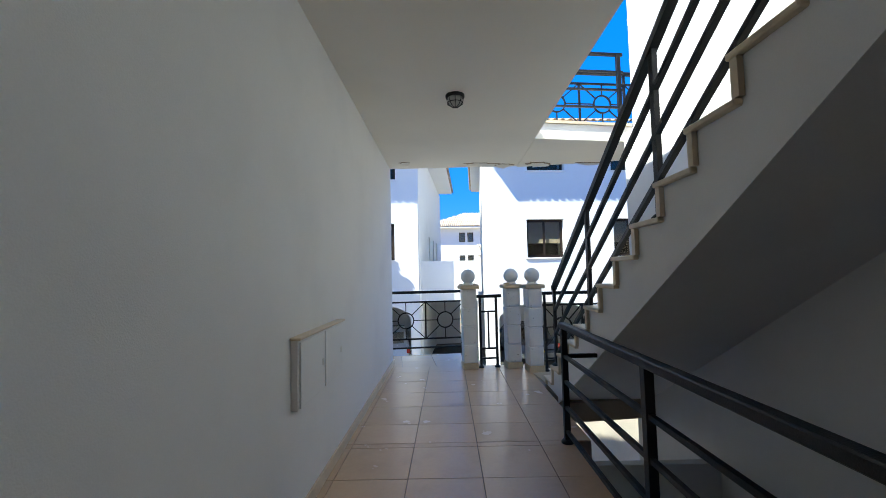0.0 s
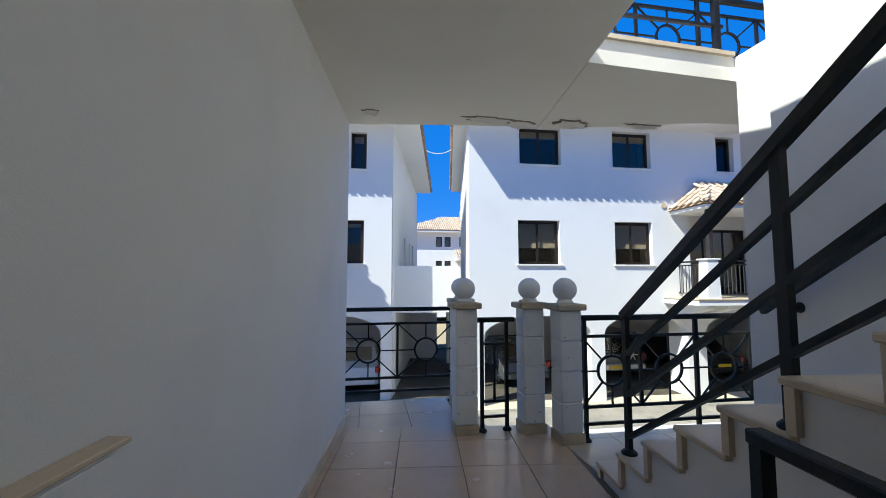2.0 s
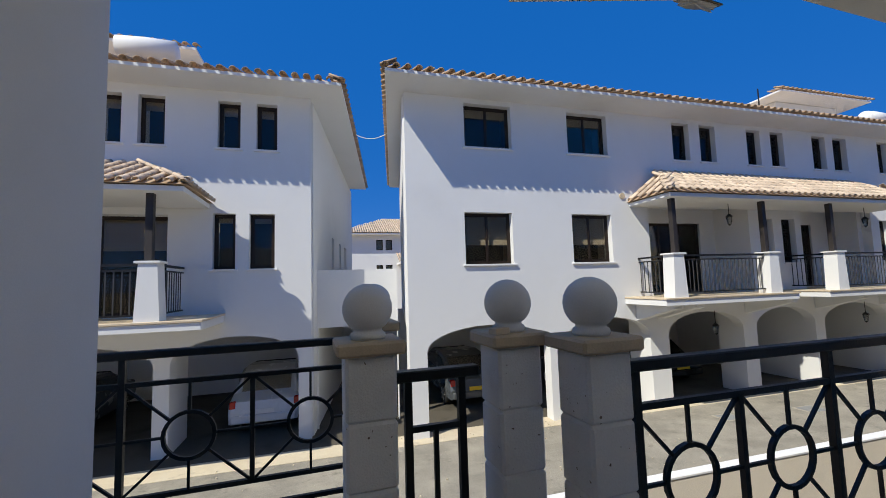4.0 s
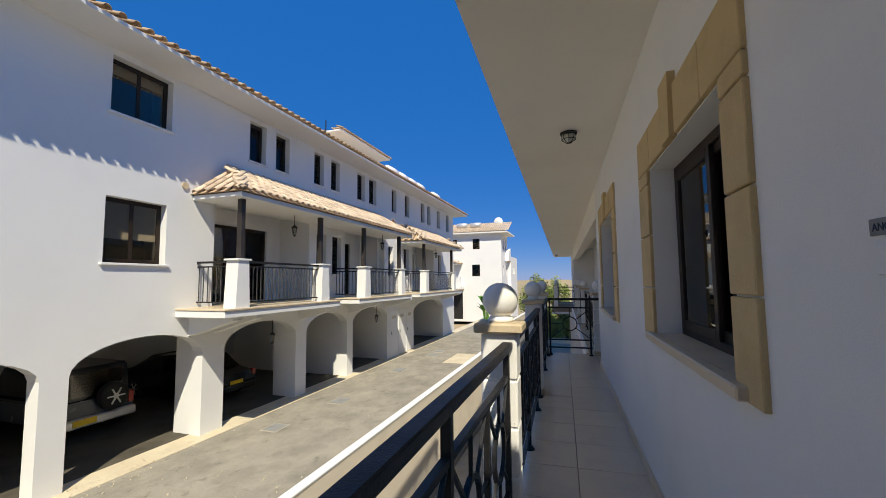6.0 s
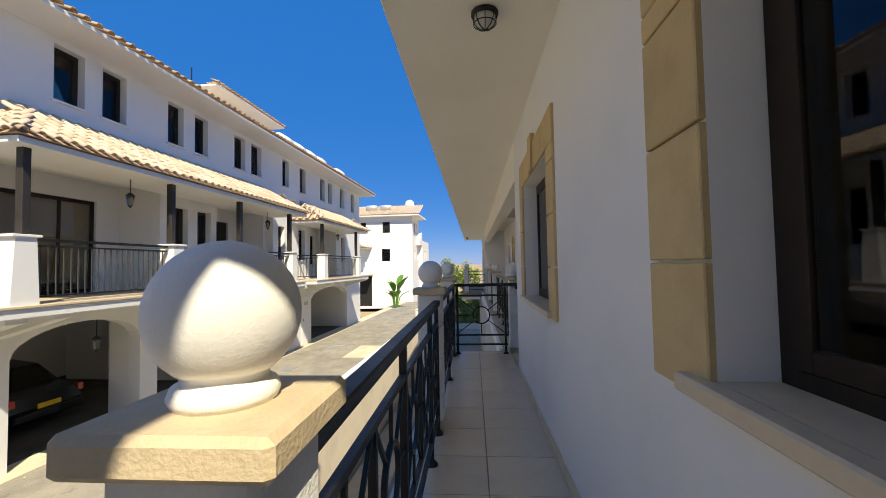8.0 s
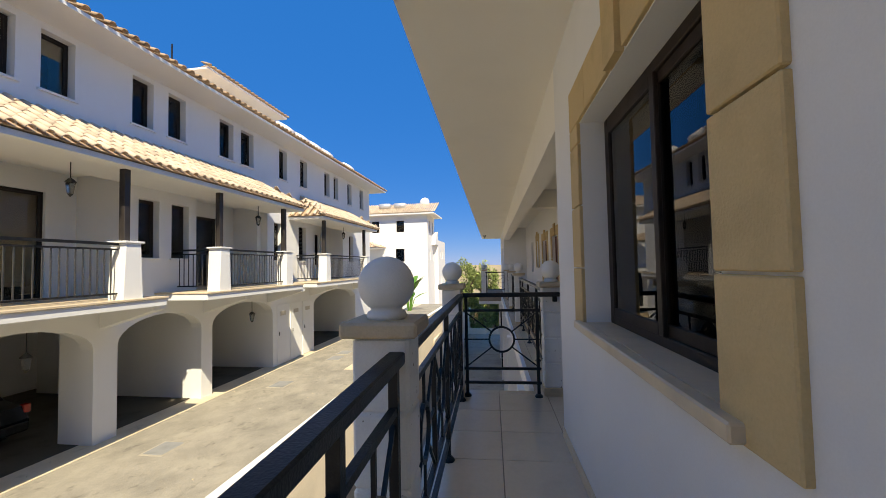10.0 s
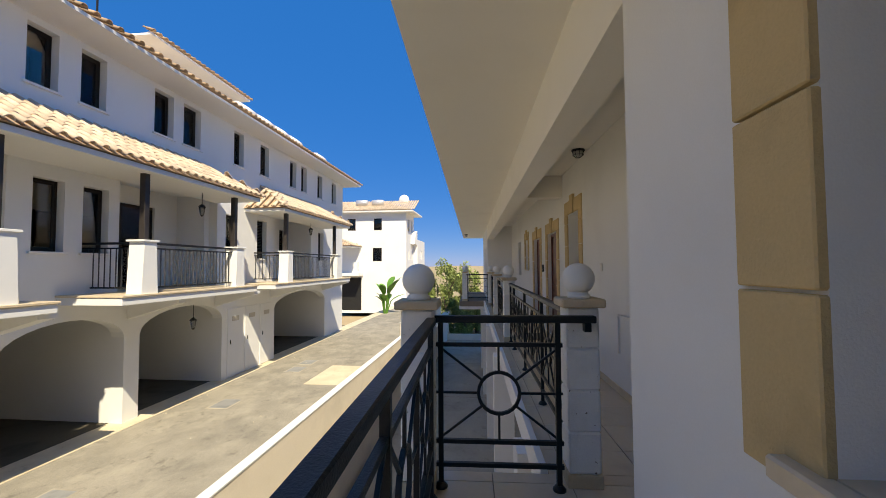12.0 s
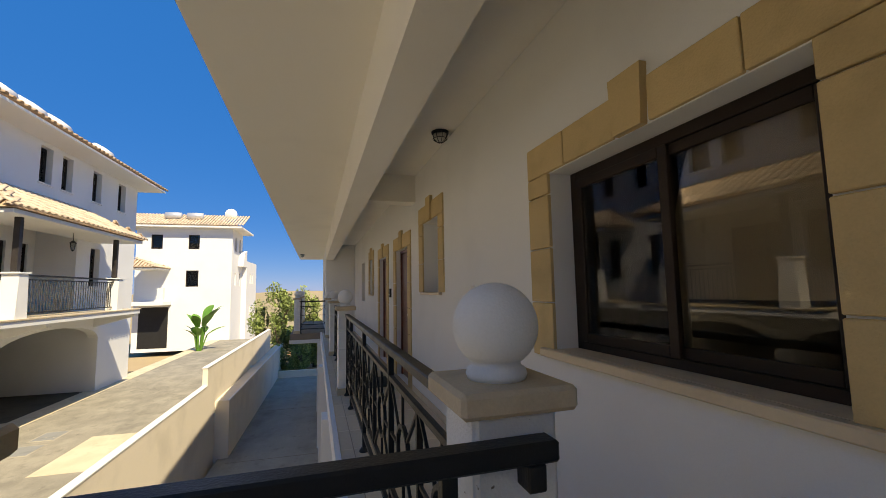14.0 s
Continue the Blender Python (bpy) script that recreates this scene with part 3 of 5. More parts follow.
def gate_panel():
    t = thing("narrow_railing", "narrow black iron infill railing between two posts", "railing", (0.95, 6.04, 0))
    part("handrail", box(BM(), -0.02, -0.03, 1.0, 0.38, 0.03, 1.045, 0.006), IRON, t)
    for x in (0.06, 0.30):
        p = part("post", bar(BM(), (x, 0, 0), (x, 0, 1.0), 0.032), IRON, t)
        part("foot", lathe(BM(), [(0.042, 0), (0.042, 0.012), (0.022, 0.035)], (x, 0, 0.0), 12), IRON, p)
    for z in (0.80, 0.27, 0.13):
        part("bar", bar(BM(), (0.06, 0, z), (0.30, 0, z), 0.024), IRON, t)
    part("bar", bar(BM(), (0.18, 0, 0.27), (0.18, 0, 0.80), 0.02), IRON, t)
    return t


gate_panel()


# ---- gallery windows, doors, lamps ----
def gallery_window(x0, x1, z0, z1, face, name, split=0.5):
    """Two-leaf sliding window set back in its opening."""
    t = thing(name, "dark brown sliding window with tinted glass", "window", kind="structure")
    y1, y0 = face - 0.14, face - 0.2
    w = 0.055
    bm = BM()
    for a in ((x0, y0, z0, x0 + w, y1, z1), (x1 - w, y0, z0, x1, y1, z1), (x0 + w, y0, z0, x1 - w, y1, z0 + w), (x0 + w, y0, z1 - w, x1 - w, y1, z1)):
        box(bm, *a, 0.004)
    part("window_frame", bm, FRAME, t)
    xm = x0 + (x1 - x0) * split
    for k, (a, b, o) in enumerate(((x0 + w, xm + 0.03, 0.0), (xm - 0.03, x1 - w, 0.022))):
        s = part("sash", None_sash(a, b, z0 + w, z1 - w, y1 - 0.034 + o, 0.05), FRAME, t)
        g = part("pane", box(BM(), a + 0.05, y1 - 0.03 + o, z0 + w + 0.05, b - 0.05, y1 - 0.024 + o, z1 - w - 0.05), GLASS, s)
        g.visible_shadow = False
        part("blind", box(BM(), a + 0.02, y1 - 0.09, z0 + w + (0.25 if k == 0 else 0.0), b - 0.02, y1 - 0.085, z1 - w), BLIND, s, "grey pulled-down blind")
    part("window_sill", box(BM(), x0 - 0.1, face + 0.001, z0 - 0.035, x1 + 0.1, face + 0.055, z0 + 0.012, 0.006), MARBLE, t, "beige marble sill")
    part("sill_board", box(BM(), x0, face - 0.14, z0 - 0.02, x1, face + 0.001, z0 + 0.012), MARBLE, t)
    return t


def None_sash(a, b, z0, z1, y, w):
    bm = BM()
    for q in ((a, y, z0, a + w, y + 0.02, z1), (b - w, y, z0, b, y + 0.02, z1), (a + w, y, z0, b - w, y + 0.02, z0 + w), (a + w, y, z1 - w, b - w, y + 0.02, z1)):
        box(bm, *q, 0.003)
    return bm


def stone_surround(ox0, ox1, x0, x1, z0, z1, top, face, rows=4, foot=None):
    """Sandstone blocks round an opening with a keystone."""
    t = thing("stone_surround", "yellow sandstone block surround with keystone", "window surround", kind="structure")
    d0, d1 = face - 0.005, face + 0.02
    zf = z0 if foot is None else foot
    h = (top - zf) / rows
    for a, b in ((ox0, x0), (x1, ox1)):
        for k in range(rows):
            e = top if k == rows - 1 else zf + h * (k + 1) - 0.008
            e = min(e, z1) if k == rows - 1 else min(e, z1)
            if zf + h * k < z1 - 0.02:
                part("block", box(BM(), a, d0, zf + h * k, b, d1, e, 0.004), STONE, t)
    n = 4 if x1 - x0 > 1 else 2
    key = 0.1
    mid = (ox0 + ox1) / 2
    xs = [ox0 + (mid - key - ox0) * k / (n / 2) for k in range(n // 2 + 1)]
    for a, b in zip(xs, xs[1:]):
        part("block", box(BM(), a, d0, z1 + 0.006, b - 0.008, d1, top, 0.004), STONE, t)
        part("block", box(BM(), 2 * mid - b + 0.008, d0, z1 + 0.006, 2 * mid - a, d1, top, 0.004), STONE, t)
    bm = prism(BM(), [(mid - key + 0.015, z1 + 0.002), (mid + key - 0.015, z1 + 0.002), (mid + key, top + 0.07), (mid - key, top + 0.07)], "y", d0, d1 + 0.018)
    part("keystone", bm, STONE, t)
    return t


for i, (ox0, ox1, x0, x1, z0, z1) in enumerate(GWINS):
    gallery_window(x0, x1, z0, z1, GALLERY_Y, "window_%d" % (i + 1))
    stone_surround(ox0, ox1, x0, x1, z0, z1, z1 + 0.26, GALLERY_Y, 4, z0 - 0.04)
gallery_window(G3[2], G3[3], G3[4], G3[5], RECESS_Y, "window_3")
stone_surround(*G3[:6], G3[5] + 0.2, RECESS_Y, 4, G3[4] - 0.04)
for i, (x0, x1, z0, z1) in enumerate(SMALLS):
    t = thing("window_%d" % (i + 4), "small frosted window in a deep white reveal", "window", kind="structure")
    part("pane", box(BM(), x0, RECESS_Y - 0.3, z0, x1, RECESS_Y - 0.28, z1), BLIND, t)
    part("window_sill", box(BM(), x0 - 0.08, RECESS_Y - 0.28, z0 - 0.03, x1 + 0.08, RECESS_Y + 0.04, z0, 0.005), MARBLE, t)
    stone_surround(x0 - 0.18, x1 + 0.2, x0, x1, z0, z1, z1 + 0.22, RECESS_Y, 3)
for i, (x0, x1, z0, z1) in enumerate(DOORS):
    t = thing("door_%d" % (i + 1), "closed red-brown panelled wooden apartment door", "door", kind="structure")
    y = RECESS_Y - 0.09
    leaf = part("leaf", box(BM(), x0 + 0.05, y - 0.05, 0.01, x1 - 0.05, y, z1 - 0.05, 0.004), DOORWOOD, t)
    for a, b in ((0.15, 0.9), (1.05, 1.95)):
        part("panel", box(BM(), x0 + 0.18, y, a, x1 - 0.18, y + 0.012, b, 0.008), DOORWOOD, leaf)
    bm = BM()
    box(bm, x0, y - 0.06, 0.0, x0 + 0.05, y + 0.02, z1, 0.004)
    box(bm, x1 - 0.05, y - 0.06, 0.0, x1, y + 0.02, z1, 0.004)
    box(bm, x0 + 0.05, y - 0.06, z1 - 0.05, x1 - 0.05, y + 0.02, z1, 0.004)
    part("door_frame", bm, DOORWOOD, t)
    part("door_handle", bar(BM(), (x0 + 0.14, y + 0.05, 1.02), (x0 + 0.27, y + 0.05, 1.02), 0.02), ALLOY, t)
    part("rose", lathe(BM(), [(0.025, 0.0), (0.02, 0.05)], (x0 + 0.14, y, 1.02), 10, "y"), ALLOY, t)
    stone_surround(x0 - 0.2, x1 + 0.2, x0, x1, 0.0, z1, z1 + 0.22, RECESS_Y, 6)
t = thing("window_6", "dark brown aluminium window at the recess end", "window", kind="structure")
part("window_frame", None_sash(20.9, 21.7, 1.1, 2.2, RECESS_Y - 0.2, 0.06), FRAME, t)
part("pane", box(BM(), 20.96, RECESS_Y - 0.19, 1.16, 21.64, RECESS_Y - 0.185, 2.14), GLASS, t)
t = thing("door_3", "dark brown balcony door on the far bay", "door", kind="structure")
part("door_frame", None_sash(25.2, 26.4, 0.0, 2.2, GALLERY_Y - 0.12, 0.07), FRAME, t)
part("pane", box(BM(), 25.27, GALLERY_Y - 0.11, 0.07, 26.33, GALLERY_Y - 0.105, 2.13), GLASS, t)


def bulkhead_lamp(x, y, z, turn=0):
    t = thing("bulkhead_lamp", "round caged bulkhead lamp with black base", "ceiling lamp", (x, y, z), turn, "caged ceiling lamps")
    part("base", lathe(BM(), [(0.088, 0.0), (0.088, -0.018), (0.078, -0.026)][::-1], n=22), BLACK, t)
    part("glass_bowl", lathe(BM(), [(0.004, -0.108), (0.03, -0.105), (0.052, -0.09), (0.066, -0.06), (0.07, -0.024)], n=20), FROSTED, t, "frosted glass bowl")
    cage = BM()
    for k in range(4):
        a = math.pi * k / 4
        prev = None
        for i in range(9):
            u = math.pi * i / 8
            p = Vector((math.cos(a) * 0.078 * math.cos(u), math.sin(a) * 0.078 * math.cos(u), -0.026 - 0.09 * math.sin(u)))
            if prev is not None:
                bar(cage, prev, p, 0.005)
            prev = p
    c = part("cage", cage, BLACK, t)
    part("hoop", flat_ring((0, 0, -0.075), 0.073, 0.005), BLACK, c)
    return t


def flat_ring(c, r, w, n=20):
    bm = BM()
    for k in range(n):
        a, b = 2 * math.pi * k / n, 2 * math.pi * (k + 1) / n
        bar(bm, (c[0] + r * math.cos(a), c[1] + r * math.sin(a), c[2]), (c[0] + r * math.cos(b), c[1] + r * math.sin(b), c[2]), w)
    return bm


askew(bulkhead_lamp(0.58, 3.72, CEIL))
bulkhead_lamp(6.2, 5.16, CEIL)
bulkhead_lamp(13.1, 3.85, CEIL)
bulkhead_lamp(21.5, 4.3, CEIL)
bulkhead_lamp(28.0, 5.6, CEIL)


def meter_cabinet():
    t = thing("meter_cabinet", "white two-door meter cabinet set into the corridor wall", "cabinet")
    x = LEFT_X
    part("body", box(BM(), x - 0.1, 2.26, 0.64, x + 0.04, 3.18, 1.02, 0.004), WHITE, t)
    for a, b in ((2.28, 2.72), (2.735, 3.16)):
        d = part("door", box(BM(), x + 0.04, a, 0.65, x + 0.05, b, 1.005, 0.003), WHITE, t)
        part("latch", box(BM(), x + 0.05, b - 0.06, 0.80, x + 0.055, b - 0.035, 0.84, 0.002), PLASTIC, d)
    # dark strip painted in for the shade between the two doors
    part("gap", box(BM(), x + 0.0395, 2.721, 0.65, x + 0.0425, 2.734, 1.005), GROUT, t, "dark strip coloured as the shaded gap between doors")
    part("ledge", box(BM(), x + 0.001, 2.24, 1.02, x + 0.062, 3.2, 1.034, 0.003), MARBLE, t, "thin dusty beige ledge")
    return t


askew(meter_cabinet())


def air_conditioner():
    t = thing("air_conditioner", "cream outdoor air-conditioning unit standing on the floor", "air conditioner", (9.70, RECESS_Y + 0.03, 0.1))
    part("casing", box(BM(), -0.42, 0.0, 0.06, 0.42, 0.3, 0.68, 0.012), ACMETAL, t)
    part("top", box(BM(), -0.43, -0.005, 0.68, 0.43, 0.31, 0.695, 0.006), ACMETAL, t)
    f = part("fan_opening", lathe(BM(), [(0.265, 0.301), (0.262, 0.305), (0.25, 0.304), (0.004, 0.303)], (0.13, 0, 0.36), 36, "y"), BLACK, t)
    g = BM()
    for k in range(26):
        z = 0.36 - 0.245 + 0.49 * k / 25
        half = math.sqrt(max(0.0, 0.258 ** 2 - (z - 0.36) ** 2))
        if half > 0.02:
            bar(g, (0.13 - half, 0.313, z), (0.13 + half, 0.313, z), 0.005)
    for dx in (-0.12, 0.0, 0.12):
        half = math.sqrt(0.258 ** 2 - dx * dx)
        bar(g, (0.13 + dx, 0.318, 0.36 - half), (0.13 + dx, 0.318, 0.36 + half), 0.006)
    part("grille", g, ACMETAL, f)
    for x in (-0.3, 0.3):
        part("foot", box(BM(), x - 0.04, 0.02, -0.1, x + 0.04, 0.28, 0.06, 0.004), BLACK, t)
    part("marking", box(BM(), -0.36, 0.3, 0.54, -0.26, 0.302, 0.57), BLACK, t)
    return t


air_conditioner()


def letters(text, size):
    """Flat lettering as a mesh, from the built-in font."""
    cu = bpy.data.curves.new("lettering", "FONT")
    cu.body, cu.size, cu.extrude = text, size, 0.0005
    ob = bpy.data.objects.new("lettering", cu)
    me = bpy.data.meshes.new_from_object(ob)
    bm = BM()
    bm.from_mesh(me)
    bpy.data.objects.remove(ob)
    bpy.data.curves.remove(cu)
    bpy.data.meshes.remove(me)
    return bm


def small_things():
    t = thing("electric_socket", "small white outdoor wall switch", "switch", (12.6, RECESS_Y, 1.38))
    part("plate", box(BM(), -0.04, 0, -0.05, 0.04, 0.012, 0.05, 0.003), PLASTIC, t)
    t = thing("intercom", "small dark intercom box beside the door", "intercom", (16.75, RECESS_Y, 1.35))
    part("case", box(BM(), -0.06, 0, -0.08, 0.06, 0.03, 0.08, 0.004), BLACK, t)
    part("button", lathe(BM(), [(0.015, 0.03), (0.012, 0.036)], (0, 0, -0.03), 10, "y"), ALLOY, t)
    t = thing("name_sign", "narrow grey sign strip with dark blue lettering", "sign", (2.64, GALLERY_Y, 1.525))
    part("strip", box(BM(), -0.045, 0, -0.016, 0.045, 0.004, 0.016, 0.001), STEEL, t)
    part("lettering", letters("ANO DB", 0.021), NAVY, t, "dark blue letters").matrix_basis = pose(0.036, 0.0045, -0.0075, 90, 0, 180)
    t = thing("wall_plate", "small pale plastic plate under the sign", "plate", (2.635, GALLERY_Y, 1.465))
    part("plate", box(BM(), -0.035, 0, -0.03, 0.035, 0.006, 0.03, 0.002), WHITE, t)
    part("mark", box(BM(), -0.022, 0.006, -0.006, -0.016, 0.007, 0.006), BLACK, t)
    t = thing("doormat", "dark doormat on the gallery floor", "doormat", (15.7, 4.15, 0))
    part("mat", box(BM(), -0.35, -0.22, 0, 0.35, 0.22, 0.014, 0.004), BLACK, t)
    t = thing("conduit", "thin white conduit on the wall", "conduit", (12.0, RECESS_Y + 0.02, 0))
    part("pipe", bar(BM(), (0, 0, 0.45), (0, 0, 0.85), 0.02), WHITE, t)
    part("run", bar(BM(), (0.01, 0, 0.86), (-0.5, 0, 0.86), 0.02), WHITE, t)


small_things()


# ---- roof terrace railings above the stair ----
def terrace_rail():
    t = thing("terrace_railing", "dark steel terrace railing with level bars", "railing")
    for x in (1.70, 2.70):
        part("post", bar(BM(), (x, 4.99, 3.23), (x, 4.99, 4.15), 0.045), IRON, t)
    for z in (4.15, 3.92, 3.68, 3.45):
        part("bar", bar(BM(), (1.55, 4.99, z), (2.76, 4.99, z), 0.035 if z > 4.1 else 0.025), IRON, t)
    return t


terrace_rail()
up = sunburst_panel(1.8, 5.7, 6.0, 5.7, 6, "upper gallery railings", False)
up.matrix_basis = pose(1.8, 5.7, 3.2)


for ob in list(scene.collection.all_objects):
    if ob.type in ("MESH", "EMPTY") and ob.parent is None and ob not in CORRIDOR:
        ob.matrix_basis = TURN @ ob.matrix_basis


# ---- ground, lane, walls of the grounds ----
def sheet(x0, x1, y0, y1, n, height):
    bm = BM()
    vs = [[bm.verts.new((x0 + (x1 - x0) * i / n, y0 + (y1 - y0) * j / n, height(x0 + (x1 - x0) * i / n, y0 + (y1 - y0) * j / n))) for j in range(n + 1)] for i in range(n + 1)]
    for i in range(n):
        for j in range(n):
            bm.faces.new((vs[i][j], vs[i + 1][j], vs[i + 1][j + 1], vs[i][j + 1]))
    return bm


def land(x, y):
    d = math.hypot(x - 10, y - 10)
    dip = -3.4 - 5.0 * min(1.0, max(0.0, (d - 70) / 150))
    far = max(0.0, (d - 500) / 1500)
    return dip + far * 9 * (0.6 + noise.noise((x * 0.003, y * 0.003, 0)) * 1.2)


setting("ground", sheet(-2500, 2500, -2500, 2500, 100, land), FIELD, "dry beige fields reaching to the horizon", "ground")
bm = BM()
box(bm, -60, 8.57, -3.3, 46.0, 13.92, LANE)
setting("road", bm, ASPHALT, "worn grey asphalt lane between the houses", "road")
bm = BM()
box(bm, -60, 13.92, -3.3, 46.0, 14.6, LANE + 0.012)
setting("pavement", bm, CONCRETE, "pale concrete apron along the garages", "pavement")
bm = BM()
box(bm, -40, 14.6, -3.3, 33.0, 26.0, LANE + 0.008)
setting("garage_floor", bm, GARAGE, "stained concrete floor of the open garages, darkened for their shade", "floor")
setting("driveway", box(BM(), -6, -4, -3.35, 33.5, 8.35, DRIVEWAY), DRIVE, "grey concrete driveway below the gallery", "driveway")
setting("garden_soil", box(BM(), 33.5, 3.0, -3.35, 48.0, 8.5, -3.18), SOIL, "orange soil of the garden plot", "ground")
setting("garden_kerb", box(BM(), 33.3, 4.0, -3.3, 33.5, 8.35, -2.85, 0.01), WALLPINK, "low cream kerb wall by the garden", "wall")

bw = thing("boundary_wall", "cream rendered boundary wall with a thin white coping", "wall", kind="structure")
part("wall", box(BM(), -6, 8.45, -3.35, 21.6, 8.575, -1.05), WALLPINK, bw)
part("coping", box(BM(), -6, 8.44, -1.05, 21.6, 8.585, -1.02, 0.005), WHITE, bw)
bw = thing("stepped_wall", "higher cream rendered wall along the lane", "wall", kind="structure")
part("wall", box(BM(), 21.6, 8.45, -3.35, 33.0, 8.575, -0.58), WALLPINK, bw)
part("coping", box(BM(), 21.58, 8.44, -0.58, 33.0, 8.585, -0.55, 0.005), WHITE, bw)
bw = thing("plinth_wall", "low cream wall stepping out from the boundary", "wall", kind="structure")
part("wall", box(BM(), 22.4, 8.08, -3.35, 35.5, 8.45, -1.63), WALLPINK, bw)
part("coping", box(BM(), 22.38, 8.06, -1.63, 35.5, 8.12, -1.61, 0.004), WHITE, bw)

for k, (x, y, w, l) in enumerate([(10.8, 12.9, 0.5, 0.4), (13.4, 12.6, 0.6, 0.45), (18.1, 12.7, 0.7, 0.5), (21.9, 12.5, 0.7, 0.5), (23.0, 12.55, 0.7, 0.5), (2.0, 13.9, 0.4, 0.35)]):
    t = thing("manhole_cover", "grey metal manhole cover flush in the paving", "manhole cover", (x, y, LANE), 0, "manhole covers in the lane")
    z = 0.012 if y > 13.92 else 0.0
    part("frame", box(BM(), -w / 2 - 0.05, -l / 2 - 0.05, z - 0.02, w / 2 + 0.05, l / 2 + 0.05, z + 0.006, 0.002), DRIVE, t)
    part("lid", box(BM(), -w / 2, -l / 2, z, w / 2, l / 2, z + 0.012, 0.003), STEEL, t)
setting("concrete_patch", box(BM(), 20.1, 10.2, LANE - 0.05, 22.6, 11.4, LANE + 0.006), CONCRETE, "pale concrete patch in the asphalt", "patch")


# ---- loose stones on the apron and the lane's edge ----
random.seed(21)
bm = BM()
for k in range(260):
    x = random.choice((random.uniform(1.0, 8.0), random.uniform(5.0, 8.5), random.uniform(-2.0, 24.0)))
    y = random.gauss(13.95, 0.25) if k % 3 else random.uniform(8.8, 13.0)
    z = LANE + (0.012 if y > 13.92 else 0.0)
    r = random.uniform(0.008, 0.026)
    bmesh.ops.create_icosphere(bm, subdivisions=1, radius=r, matrix=pose(x, y, z + r * 0.4, random.uniform(0, 90), random.uniform(0, 90), random.uniform(0, 360)) @ Matrix.Diagonal((1.0, random.uniform(0.6, 1.0), random.uniform(0.4, 0.8), 1)))
tagged(part("gravel", bm, CONCRETE), "scattered pale gravel and grit on the lane", "gravel", kind="stuff")
for y0, y1, x in ((4.98, 8.06, 12.5), (4.98, 8.06, 17.2), (4.98, 8.06, 22.0), (4.98, 8.06, 27.0)):
    setting("driveway_joint", box(BM(), x, y0, DRIVEWAY - 0.02, x + 0.02, y1, DRIVEWAY + 0.004), GROUT, "dark joint in the concrete driveway", "joint")


# ---- house builders ----
def tile_mesh(length=0.34, r=0.075, thick=0.013, n=6):
    """One barrel tile along -y, falling to z 0 at its lower end."""
    bm = BM()
    loops = []
    for y, k in ((0.0, 1.0), (length, 0.86)):
        outer = [(r * k * math.cos(math.pi * i / n), r * k * math.sin(math.pi * i / n)) for i in range(n + 1)]
        inner = [((r * k - thick) * math.cos(math.pi * i / n), (r * k - thick) * math.sin(math.pi * i / n)) for i in range(n + 1)]
        loops.append([bm.verts.new((p[0], y, p[1])) for p in outer + inner[::-1]])
    m = len(loops[0])
    for k in range(m):
        f = bm.faces.new((loops[0][k], loops[0][(k + 1) % m], loops[1][(k + 1) % m], loops[1][k]))
        f.smooth = k < n
    bm.faces.new(loops[0][::-1])
    bm.faces.new(loops[1])
    me = finish(bm, "tile")
    me.materials.append(CLAY)
    return me


TILE_ME = tile_mesh()
TILE_ME_DARK = tile_mesh()
TILE_ME_DARK.materials[0] = CLAY_DARK


def place_tile(parent, m, me=None):
    ob = new("tile", me or TILE_ME)
    ob.parent = parent
    ob.matrix_basis = m
    return ob


def tiles_joined(name, mats, mat, parent):
    """Many tiles as one mesh."""
    src = TILE_ME
    base = np.array([v.co[:] for v in src.vertices])
    faces = [tuple(p.vertices) for p in src.polygons]
    verts, polys = [], []
    for m in mats:
        a = np.array(m)
        off = len(verts)
        verts.extend((base @ a[:3, :3].T + a[:3, 3]).tolist())
        polys.extend([tuple(i + off for i in f) for f in faces])
    me = bpy.data.meshes.new(name)
    me.from_pydata(verts, [], polys)
    me.materials.append(mat)
    for p in me.polygons:
        p.use_smooth = True
    ob = new(name, me)
    ob.parent = parent
    ob["kind"] = "stuff"
    return ob


def house_window(parent, x0, x1, z0, z1, face, look_out=-1, blind=0.5, louvre=False, leaves=2):
    """A window in a wall that faces -y, at that face."""
    t = new("window")
    t.parent = parent
    y = face + 0.16
    w = 0.05
    part("window_frame", None_sash(x0, x1, z0, z1, y, w), FRAME, t)
    xs = [x0 + w + (x1 - x0 - 2 * w) * k / leaves for k in range(leaves + 1)]
    for a, b in zip(xs, xs[1:]):
        if louvre:
            bm = BM()
            z = z0 + w
            while z < z1 - w - 0.03:
                bar(bm, (a, y - 0.01, z + 0.02), (b, y - 0.01, z + 0.02), 0.01, 0.05, (0, 0.7, 0.7))
                z += 0.055
            part("louvres", bm, FRAME, t)
        else:
            bm = None_sash(a, b, z0 + w, z1 - w, y + 0.005, 0.035)
            part("sash", bm, FRAME, t)
            g = part("pane", box(BM(), a + 0.035, y + 0.012, z0 + w + 0.035, b - 0.035, y + 0.018, z1 - w - 0.035), GLASS, t)
            g.visible_shadow = False
    if not louvre:
        part("blind", box(BM(), x0 + w, y + 0.09, z0 + w + (z1 - z0) * (1 - blind) * 0.9, x1 - w, y + 0.1, z1 - w), BLIND, t)
        # black sheet supplies the unlit depth behind the panes
        part("room_shade_sheet", box(BM(), x0, y + 0.45, z0, x1, y + 0.5, z1), BLACK, t)
    part("window_sill", box(BM(), x0 - 0.06, face - 0.05, z0 - 0.045, x1 + 0.06, y, z0, 0.006), WHITE, t)
    return t


